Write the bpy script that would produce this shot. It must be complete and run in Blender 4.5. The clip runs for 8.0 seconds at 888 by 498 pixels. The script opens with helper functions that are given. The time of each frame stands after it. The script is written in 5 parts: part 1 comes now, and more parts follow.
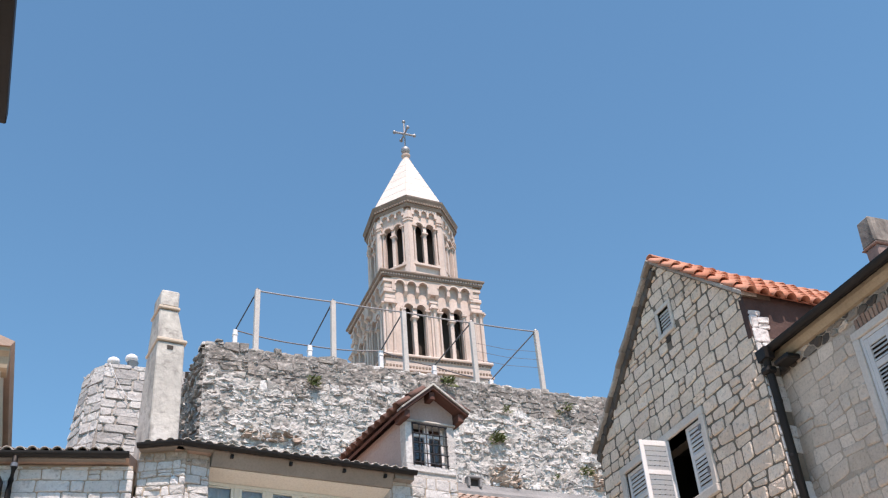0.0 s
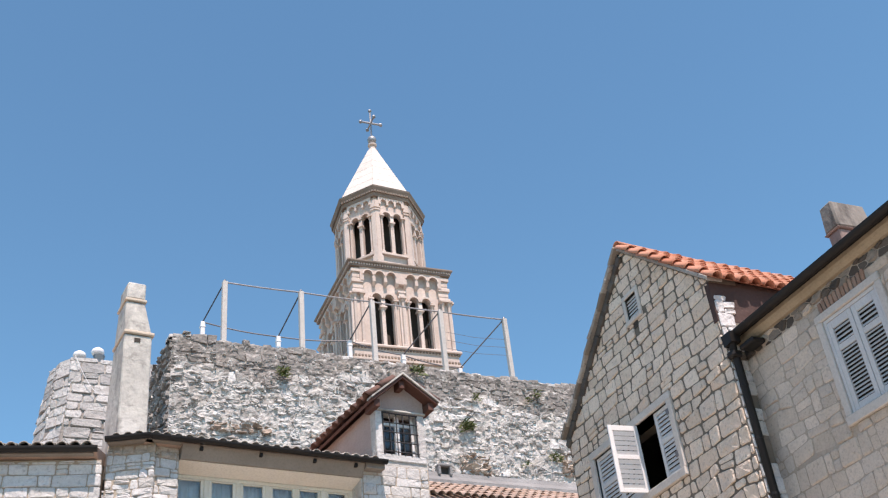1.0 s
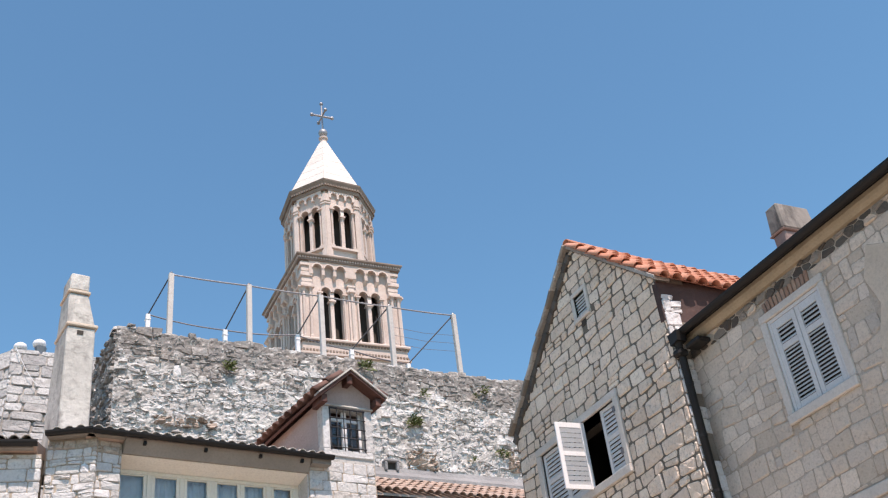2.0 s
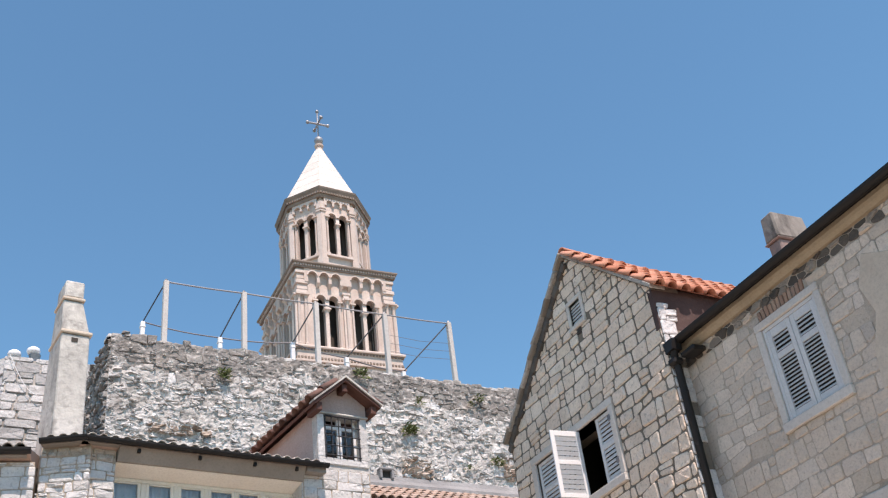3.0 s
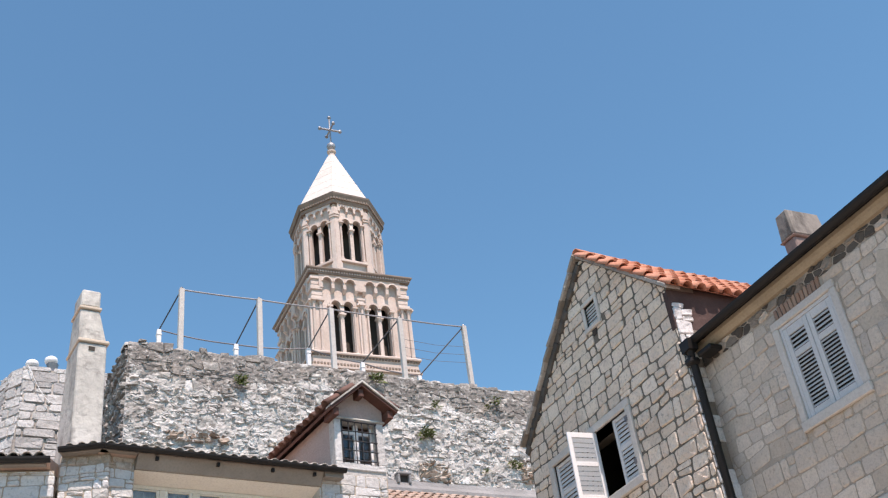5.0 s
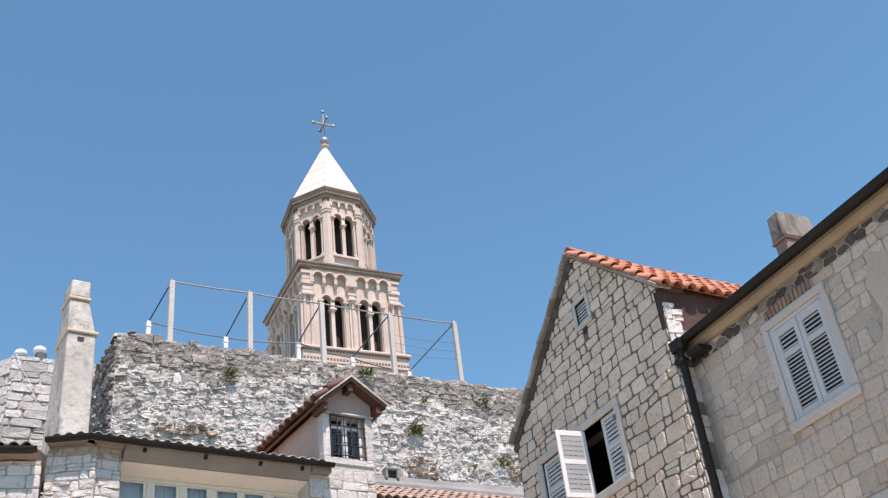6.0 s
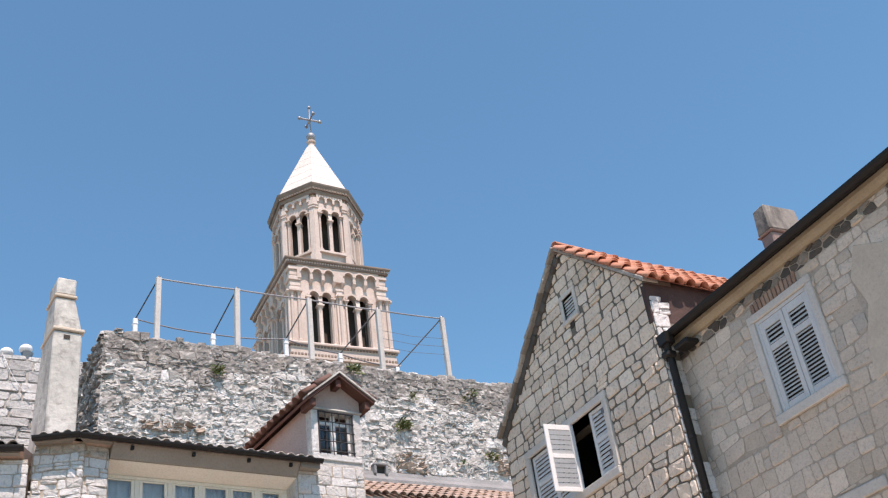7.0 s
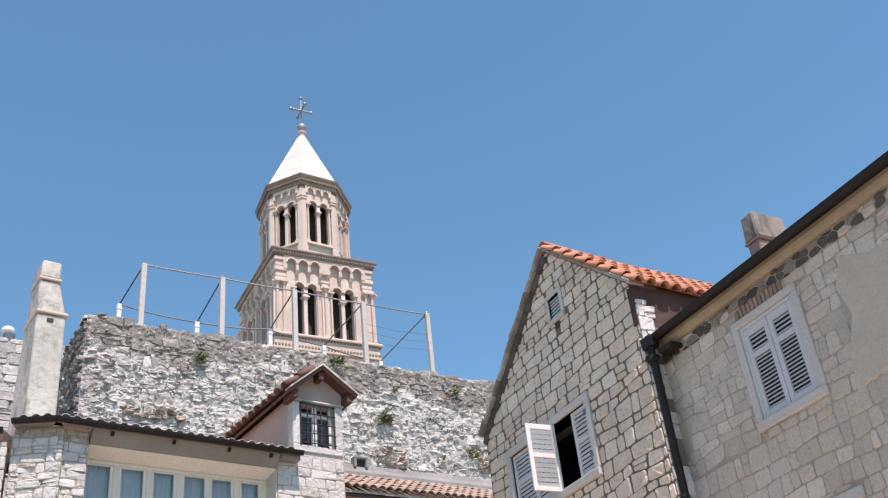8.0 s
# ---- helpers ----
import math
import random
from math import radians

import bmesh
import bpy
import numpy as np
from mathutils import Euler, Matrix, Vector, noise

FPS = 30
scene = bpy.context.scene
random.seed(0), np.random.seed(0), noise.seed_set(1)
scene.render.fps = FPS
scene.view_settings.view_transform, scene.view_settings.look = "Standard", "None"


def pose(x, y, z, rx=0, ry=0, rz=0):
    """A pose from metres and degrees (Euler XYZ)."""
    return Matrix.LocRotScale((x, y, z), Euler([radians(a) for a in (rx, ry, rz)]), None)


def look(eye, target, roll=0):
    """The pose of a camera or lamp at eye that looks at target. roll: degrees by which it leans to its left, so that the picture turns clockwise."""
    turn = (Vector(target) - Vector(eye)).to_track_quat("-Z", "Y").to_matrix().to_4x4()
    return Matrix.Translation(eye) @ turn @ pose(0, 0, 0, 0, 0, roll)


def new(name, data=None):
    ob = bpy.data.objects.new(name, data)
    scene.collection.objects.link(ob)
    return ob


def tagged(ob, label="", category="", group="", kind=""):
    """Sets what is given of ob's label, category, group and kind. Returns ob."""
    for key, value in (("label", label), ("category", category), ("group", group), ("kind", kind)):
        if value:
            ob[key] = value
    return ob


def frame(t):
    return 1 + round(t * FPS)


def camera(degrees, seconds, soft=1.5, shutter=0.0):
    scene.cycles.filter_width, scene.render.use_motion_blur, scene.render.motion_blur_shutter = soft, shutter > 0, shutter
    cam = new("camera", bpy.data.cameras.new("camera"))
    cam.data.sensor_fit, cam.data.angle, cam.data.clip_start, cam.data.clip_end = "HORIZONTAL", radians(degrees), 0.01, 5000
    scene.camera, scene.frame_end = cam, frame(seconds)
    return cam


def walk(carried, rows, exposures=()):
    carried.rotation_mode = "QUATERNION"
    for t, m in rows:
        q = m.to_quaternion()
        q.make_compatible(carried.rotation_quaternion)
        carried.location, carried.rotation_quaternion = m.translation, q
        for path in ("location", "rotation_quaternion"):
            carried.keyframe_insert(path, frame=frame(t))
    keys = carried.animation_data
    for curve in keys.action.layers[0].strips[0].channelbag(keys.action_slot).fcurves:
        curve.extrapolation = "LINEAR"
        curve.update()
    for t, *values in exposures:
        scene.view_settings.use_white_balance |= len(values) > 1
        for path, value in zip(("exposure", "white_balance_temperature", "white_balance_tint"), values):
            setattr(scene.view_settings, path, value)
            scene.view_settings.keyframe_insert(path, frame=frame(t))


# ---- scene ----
cam = camera(47.1, 8.0, soft=1.22)
PATH = [
    (0.0, pose(0.013, -0.021, 1.580, 123.852, 4.002, -19.896)),
    (0.5, pose(-0.006, -0.021, 1.573, 123.775, 5.001, -20.542)),
    (1.0, pose(-0.005, -0.029, 1.566, 123.146, 5.524, -21.086)),
    (1.5, pose(-0.004, -0.024, 1.587, 122.580, 6.624, -22.549)),
    (2.0, pose(0.005, -0.005, 1.597, 122.577, 6.345, -23.918)),
    (3.5, pose(0.002, -0.001, 1.601, 123.249, 6.446, -24.204)),
    (4.0, pose(0.000, 0.000, 1.600, 123.454, 7.196, -22.828)),
    (5.5, pose(0.009, 0.007, 1.590, 123.196, 6.360, -23.478)),
    (6.0, pose(0.011, 0.017, 1.590, 123.046, 6.171, -23.965)),
    (6.5, pose(0.009, 0.009, 1.591, 122.867, 6.805, -24.063)),
    (7.0, pose(0.015, 0.019, 1.592, 122.730, 6.873, -24.361)),
    (7.5, pose(0.006, 0.021, 1.597, 122.493, 6.401, -25.075)),
    (8.0, pose(0.001, 0.021, 1.601, 122.305, 5.599, -26.053)),
]
walk(cam, PATH, exposures=[(0.0, 0.62, 7550, 28)])

# ---- world and sun ----
SUN = Vector((-0.05, -1.0, 2.0)).normalized()
world = bpy.data.worlds.new("world")
scene.world = world
world.use_nodes = True
wn = world.node_tree.nodes
sky = wn.new("ShaderNodeTexSky")
sky.sky_type = "NISHITA"
sky.sun_disc = False
sky.sun_elevation = math.asin(SUN.z)
sky.sun_rotation = math.atan2(SUN.x, SUN.y)
sky.air_density, sky.dust_density, sky.ozone_density, sky.altitude = 1.0, 0.15, 3.5, 10
wn["Background"].inputs["Strength"].default_value = 0.139
tone = wn.new("ShaderNodeMix")
tone.data_type, tone.blend_type = "RGBA", "MULTIPLY"
tone.inputs["Factor"].default_value = 1.0
tone.inputs["B"].default_value = (0.56, 1.0, 1.0, 1)
world.node_tree.links.new(sky.outputs["Color"], tone.inputs["A"])
world.node_tree.links.new(tone.outputs["Result"], wn["Background"].inputs["Color"])
lamp = bpy.data.lights.new("sun", "SUN")
lamp.energy, lamp.angle, lamp.color = 3.9, radians(0.53), (1.0, 0.968, 0.905)
sun = new("sun", lamp)
sun.matrix_world = look(SUN * 80, (0, 0, 0))


# ---- materials ----
def material(name, colours, rough=0.85, by="object", grain=28.0, stain=1.1, stain_colour=None, stain_amount=0.5,
             bump=0.35, bump_scale=24.0, metal=0.0, specular=0.3, streak=(1, 1, 1), pits=0.0, blotches=()):
    """Mixes the colours piece by piece (by: object, island or spot), with stains, grain and relief."""
    m = bpy.data.materials.new(name)
    m.use_nodes = True
    nt = m.node_tree
    n, link = nt.nodes, nt.links.new
    bsdf = n["Principled BSDF"]
    co = n.new("ShaderNodeTexCoord").outputs["Object"]
    ramp = n.new("ShaderNodeValToRGB")
    el = ramp.color_ramp.elements
    while len(el) < len(colours):
        el.new(0.5)
    for i, c in enumerate(colours):
        el[i].position = i / max(1, len(colours) - 1)
        el[i].color = (*c, 1)
    if by == "object":
        link(n.new("ShaderNodeObjectInfo").outputs["Random"], ramp.inputs["Fac"])
    elif by == "island":
        link(n.new("ShaderNodeNewGeometry").outputs["Random Per Island"], ramp.inputs["Fac"])
    else:
        spot = n.new("ShaderNodeTexNoise")
        spot.inputs["Scale"].default_value, spot.inputs["Detail"].default_value = 0.8, 5
        link(co, spot.inputs["Vector"])
        wide = n.new("ShaderNodeMapRange")
        wide.inputs["From Min"].default_value, wide.inputs["From Max"].default_value = 0.3, 0.7
        link(spot.outputs["Fac"], wide.inputs["Value"])
        link(wide.outputs["Result"], ramp.inputs["Fac"])
    colour = ramp.outputs["Color"]

    def overlay(scale, low, high, tint, amount, stretch=(1, 1, 1)):
        nonlocal colour
        mp = n.new("ShaderNodeMapping")
        mp.inputs["Scale"].default_value = stretch
        link(co, mp.inputs["Vector"])
        tex = n.new("ShaderNodeTexNoise")
        tex.inputs["Scale"].default_value, tex.inputs["Detail"].default_value, tex.inputs["Roughness"].default_value = scale, 7, 0.65
        link(mp.outputs["Vector"], tex.inputs["Vector"])
        rng = n.new("ShaderNodeMapRange")
        rng.inputs["From Min"].default_value, rng.inputs["From Max"].default_value = low, high
        rng.inputs["To Max"].default_value = amount
        link(tex.outputs["Fac"], rng.inputs["Value"])
        mix = n.new("ShaderNodeMix")
        mix.data_type, mix.blend_type = "RGBA", "MIX"
        link(rng.outputs["Result"], mix.inputs["Factor"])
        link(colour, mix.inputs["A"])
        mix.inputs["B"].default_value = (*tint, 1)
        colour = mix.outputs["Result"]

    mean = [sum(c[i] for c in colours) / len(colours) for i in range(3)]
    overlay(grain, 0.45, 0.75, [c * 0.62 for c in mean], 0.5)
    overlay(stain, 0.48, 0.72, stain_colour or [c * 0.6 for c in mean], stain_amount, streak)
    overlay(grain * 0.23, 0.5, 0.8, [min(0.85, c * 1.25) for c in mean], 0.35)
    for scale, low, high, tint, amount in blotches:
        overlay(scale, low, high, tint, amount, (1, 1, 1.25))
    if pits:
        overlay(16.0, 0.55, 0.66, [c * 0.35 for c in mean], pits)
    link(colour, bsdf.inputs["Base Color"])
    bsdf.inputs["Roughness"].default_value = rough
    bsdf.inputs["Metallic"].default_value = metal
    bsdf.inputs["Specular IOR Level"].default_value = specular
    if bump:
        tex = n.new("ShaderNodeTexNoise")
        tex.inputs["Scale"].default_value, tex.inputs["Detail"].default_value = bump_scale, 8
        link(co, tex.inputs["Vector"])
        bp = n.new("ShaderNodeBump")
        bp.inputs["Strength"].default_value, bp.inputs["Distance"].default_value = bump, 0.03
        link(tex.outputs["Fac"], bp.inputs["Height"])
        link(bp.outputs["Normal"], bsdf.inputs["Normal"])
    return m


GREY_STONE = [(0.666, 0.533, 0.427), (0.806, 0.666, 0.547), (0.736, 0.598, 0.490), (0.846, 0.724, 0.605), (0.695, 0.553, 0.432)]
m_gable_stone = material("gable stone", GREY_STONE, stain=2.0, stain_amount=0.5, bump=0.9, bump_scale=18, pits=0.5)
m_gable_stone_far = material("gable stone low", GREY_STONE, by="island", stain_amount=0.35)
m_gable_mortar = material("dark mortar", [(0.139, 0.116, 0.093), (0.231, 0.199, 0.162)], by="spot")
EAVE_STONE = [(0.515, 0.435, 0.354), (0.639, 0.540, 0.451), (0.567, 0.480, 0.398), (0.742, 0.640, 0.543), (0.474, 0.420, 0.369)]
m_eave_stone = material("eaves stone", EAVE_STONE, stain_amount=0.4, bump=0.5, pits=0.35)
m_eave_stone_far = material("eaves stone low", EAVE_STONE, by="island", stain_amount=0.35)
m_eave_mortar = material("pale mortar", [(0.38, 0.32, 0.26), (0.50, 0.435, 0.365)], by="spot", stain=2.2, stain_colour=(0.36, 0.28, 0.20), stain_amount=0.6, bump=0.6, pits=0.35)
m_mid_grey_stone = material("mid grey stone", [(0.20, 0.175, 0.15), (0.32, 0.28, 0.24)], stain_amount=0.5, bump=0.6)
m_dark_stone = material("near-black stone", [(0.075, 0.065, 0.058), (0.13, 0.115, 0.10)])
WHITE_STONE = [(0.547, 0.539, 0.518), (0.636, 0.639, 0.630), (0.580, 0.573, 0.544), (0.668, 0.672, 0.673), (0.500, 0.481, 0.449)]
m_white_stone = material("white limestone", WHITE_STONE, stain=2.5, stain_amount=0.45, bump=0.8, bump_scale=16, pits=0.5)
m_white_stone_far = material("white limestone low", WHITE_STONE, by="island", stain_amount=0.3)
m_white_mortar = material("sand mortar", [(0.357, 0.297, 0.230), (0.459, 0.391, 0.315)], by="spot")
CRUST = ((2.6, 0.52, 0.62, (0.17, 0.155, 0.14), 0.7), (1.1, 0.57, 0.68, (0.40, 0.345, 0.295), 0.4), (5.5, 0.54, 0.66, (0.74, 0.72, 0.68), 0.6))
RUIN_STONE = [(0.461, 0.457, 0.446), (0.646, 0.648, 0.635), (0.554, 0.532, 0.504), (0.720, 0.724, 0.713), (0.407, 0.401, 0.391), (0.609, 0.581, 0.536)]
m_ruin_stone = material("ruin rubble", RUIN_STONE, pits=0.7, stain=0.55, stain_colour=(0.28, 0.26, 0.24), stain_amount=0.55, bump=1.0, bump_scale=10, blotches=CRUST)
m_ruin_stone_far = material("ruin rubble far", RUIN_STONE, pits=0.7, by="island", stain=0.55, stain_colour=(0.28, 0.26, 0.24), stain_amount=0.55, bump=1.0, bump_scale=10, blotches=CRUST)
LICHEN = [(0.165, 0.153, 0.141), (0.280, 0.264, 0.248), (0.214, 0.204, 0.194), (0.396, 0.383, 0.362), (0.247, 0.230, 0.212)]
m_lichen = material("lichen crusted rubble", LICHEN, pits=0.55, stain=2.0, stain_colour=(0.14, 0.13, 0.12), stain_amount=0.6, bump=1.0, bump_scale=10, blotches=CRUST)
# lichen crust; also used on the ruin's end, where its darkness stands for shade
m_lichen_shade_far = material("lichen crusted and shaded rubble far", LICHEN, pits=0.55, by="island", stain=2.0, stain_colour=(0.14, 0.13, 0.12), stain_amount=0.6, bump=1.0, bump_scale=10, blotches=CRUST)
# rust stains, plus the eave's shade darkened into the colour
m_stained_shade_stone = material("rust stained limestone with eave shade", [(0.384, 0.317, 0.250), (0.538, 0.490, 0.432), (0.288, 0.230, 0.178)], stain=5.0, stain_colour=(0.17, 0.13, 0.095), stain_amount=0.8, bump=0.8, pits=0.4)
m_ruin_mortar = material("crumbling mortar", [(0.247, 0.223, 0.199), (0.475, 0.446, 0.408)], by="spot", bump=1.0, bump_scale=12, pits=0.6)
m_ruin_skin = material("lime mortar", [(0.407, 0.394, 0.372), (0.611, 0.604, 0.579)], by="spot", grain=14, pits=0.7, stain=1.5, stain_colour=(0.24, 0.22, 0.20), stain_amount=0.6, bump=1.0, bump_scale=12, blotches=CRUST)
m_ruin_brown = material("brown broken core", [(0.26, 0.20, 0.16), (0.40, 0.32, 0.26), (0.52, 0.46, 0.40)], pits=0.6, bump=0.9, bump_scale=10)
DRUM_STONE = [(0.403, 0.398, 0.388), (0.596, 0.598, 0.587), (0.500, 0.490, 0.475), (0.354, 0.349, 0.345)]
m_drum_stone = material("drum ashlar", DRUM_STONE, stain=1.4, stain_colour=(0.24, 0.23, 0.22), stain_amount=0.7, pits=0.7, bump=1.0, bump_scale=12, blotches=((2.2, 0.55, 0.65, (0.30, 0.285, 0.265), 0.6),))
m_tower = material("tower limestone", [(0.534, 0.443, 0.392), (0.662, 0.569, 0.516)], by="spot", grain=7, stain=0.9, stain_colour=(0.42, 0.325, 0.27), stain_amount=0.4, bump=0.4, bump_scale=6, streak=(1, 1, 0.4))
m_tower_part = material("carved limestone", [(0.534, 0.439, 0.387), (0.688, 0.591, 0.534)], grain=7, stain=1.4, stain_colour=(0.42, 0.32, 0.265), stain_amount=0.35, bump=0.25, bump_scale=8)
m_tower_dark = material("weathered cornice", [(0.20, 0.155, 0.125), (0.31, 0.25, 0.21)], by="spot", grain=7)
m_spire = material("white spire slabs", [(0.547, 0.505, 0.463), (0.625, 0.592, 0.552)], grain=6, stain=0.9, stain_amount=0.3, bump=0.2)
# near-black colour stands for the unlit depth of rooms, belfry and holes
m_inside = material("interior darkness", [(0.05, 0.04, 0.035), (0.07, 0.06, 0.05)], by="spot", bump=0)
m_chimney = material("streaked chimney render", [(0.334, 0.320, 0.298), (0.557, 0.541, 0.495), (0.621, 0.607, 0.571)], by="spot", grain=9, stain=2.2, stain_colour=(0.22, 0.21, 0.20), stain_amount=1.0, streak=(1, 1, 0.45), bump=0.5, bump_scale=12, blotches=((5.0, 0.55, 0.66, (0.24, 0.225, 0.205), 0.55),))
m_pink = material("pink render", [(0.396, 0.299, 0.264), (0.466, 0.370, 0.334)], by="spot", stain_amount=0.35)
m_cap = material("soot streaked cap", [(0.194, 0.177, 0.158), (0.310, 0.285, 0.256)], by="spot", grain=9, stain=5.0, stain_colour=(0.07, 0.065, 0.06), stain_amount=1.0, streak=(1, 1, 0.3), bump=0.5, bump_scale=12)
m_pink_chimney = material("faded pink render", [(0.230, 0.157, 0.140), (0.332, 0.264, 0.242)], by="spot", stain=4.0, stain_colour=(0.1, 0.095, 0.09), stain_amount=0.85, streak=(1, 1, 0.35))
m_cream = material("cream render", [(0.84, 0.81, 0.74), (0.87, 0.85, 0.79)], by="spot", stain_amount=0.12, bump=0.1)
m_beige = material("beige render patch", [(0.559, 0.473, 0.381), (0.621, 0.531, 0.433)], by="spot", stain_amount=0.3, bump=0.25)
# tan render with the eave's shade already in its base colour
m_tan = material("shaded tan render", [(0.234, 0.209, 0.181), (0.296, 0.271, 0.239)], by="spot", stain_amount=0.35, bump=0.2)
m_cornice_stone = material("yellowed cornice", [(0.32, 0.26, 0.18), (0.42, 0.35, 0.26)], by="spot", stain_amount=0.4)
# brown render; the eave's shade is mixed into the base colour
m_shaded_brown = material("brown render darkened for eave shade", [(0.05, 0.03, 0.027), (0.10, 0.062, 0.055)], by="spot", stain=3.0, stain_amount=0.6, bump=0.7, bump_scale=10)
m_tile_red = material("new red clay tile", [(0.499, 0.189, 0.113), (0.590, 0.302, 0.212), (0.529, 0.234, 0.151), (0.454, 0.159, 0.091)], rough=0.8, stain_amount=0.15, bump=0.2)
m_tile_old = material("old clay tile", [(0.361, 0.239, 0.180), (0.477, 0.368, 0.310), (0.411, 0.289, 0.231), (0.326, 0.252, 0.217)], rough=0.9, stain_amount=0.4, stain_colour=(0.2, 0.17, 0.15))
m_tile_soot = material("dark clay tile", [(0.14, 0.075, 0.06), (0.22, 0.125, 0.10), (0.11, 0.065, 0.055)], rough=0.9, stain_amount=0.4)
m_tile_grey = material("sooty clay tile", [(0.357, 0.323, 0.289), (0.476, 0.442, 0.399), (0.289, 0.255, 0.230)], rough=0.9, stain_amount=0.4)
# darker red that stands for the shade between the tile courses
m_tile_shade = material("shaded tile channels", [(0.22, 0.085, 0.055), (0.32, 0.14, 0.09)], by="spot", rough=0.9, stain_amount=0.3)
m_brick = material("red brick", [(0.33, 0.20, 0.145), (0.42, 0.28, 0.21), (0.28, 0.18, 0.14)])
m_gutter = material("dark brown sheet metal", [(0.010, 0.009, 0.009), (0.018, 0.016, 0.015)], by="spot", rough=0.55, bump=0.05, specular=0.3)
m_wood_dark = material("dark red timber", [(0.09, 0.04, 0.032), (0.13, 0.06, 0.045)], rough=0.7, stain_amount=0.3)
m_white_paint = material("white shutter paint", [(0.74, 0.75, 0.75), (0.8, 0.8, 0.8)], rough=0.5, grain=60, stain_amount=0.12, bump=0.05)
# greyer copy of the white paint, with the walls' shade put into it
m_shaded_white_paint = material("white shutter paint greyed for shade", [(0.56, 0.57, 0.57), (0.62, 0.63, 0.63)], rough=0.55, grain=60, stain_amount=0.18, bump=0.05)
m_surround = material("stone window surround", [(0.54, 0.50, 0.455), (0.64, 0.605, 0.56)], by="spot", stain=2.5, stain_amount=0.35, bump=0.25)
m_cream_wood = material("cream window joinery", [(0.70, 0.69, 0.60), (0.76, 0.75, 0.67)], rough=0.5, grain=50, stain_amount=0.12, bump=0.04)
m_post = material("pale painted post", [(0.495, 0.477, 0.450), (0.558, 0.540, 0.513)], grain=14, stain_amount=0.3, bump=0.1)
m_cable = material("grey steel", [(0.2, 0.2, 0.21), (0.25, 0.25, 0.26)], by="spot", rough=0.4, metal=0.6, bump=0)
m_galvanised = material("galvanised tube", [(0.28, 0.28, 0.29), (0.38, 0.38, 0.39)], by="spot", rough=0.5, metal=0.2, bump=0)
m_dark_rod = material("dark iron rod", [(0.05, 0.05, 0.055), (0.07, 0.07, 0.075)], by="spot", rough=0.6, bump=0)
m_iron = material("iron grille", [(0.03, 0.03, 0.032), (0.045, 0.045, 0.05)], by="spot", rough=0.6, bump=0)
m_cross = material("weathered grey metal", [(0.24, 0.25, 0.27), (0.36, 0.37, 0.39)], by="spot", rough=0.5, metal=0.5, bump=0)
m_cement = material("grey cement fillet", [(0.20, 0.20, 0.20), (0.30, 0.30, 0.30)], by="spot", stain=3.0, stain_amount=0.5, bump=1.0, bump_scale=9)
# curtain cloth; blue tint and paleness stand for sky reflected in the panes
m_curtain = material("pale curtain tinted for sky reflection", [(0.60, 0.66, 0.70), (0.70, 0.74, 0.77)], by="spot", grain=12, stain_amount=0.1, bump=0.05)
m_leaf = material("wall weed leaves", [(0.07, 0.11, 0.03), (0.12, 0.15, 0.05), (0.1, 0.1, 0.04)], by="island", bump=0, rough=0.7)
m_paving = material("worn stone paving", [(0.415, 0.363, 0.298), (0.473, 0.421, 0.356)], by="spot", grain=6, stain=0.4, stain_amount=0.35)
# tone kept dark so that less light bounces onto the tower
m_earth = material("dark ground tone", [(0.22, 0.17, 0.13), (0.34, 0.27, 0.21)], by="spot", grain=3, stain=0.3, stain_amount=0.4)
m_street_plaster = material("ochre street render", [(0.50, 0.42, 0.31), (0.58, 0.50, 0.38)], by="spot", stain=0.8, stain_amount=0.35)
m_lamp_white = material("white lamp housing", [(0.75, 0.76, 0.76), (0.8, 0.8, 0.8)], by="spot", rough=0.4, bump=0)

m_glass = bpy.data.materials.new("window glass")
m_glass.use_nodes = True
gb = m_glass.node_tree.nodes["Principled BSDF"]
gb.inputs["Base Color"].default_value = (0.86, 0.93, 0.96, 1)
gb.inputs["Roughness"].default_value = 0.02
gb.inputs["Transmission Weight"].default_value = 1.0
gb.inputs["IOR"].default_value = 1.45


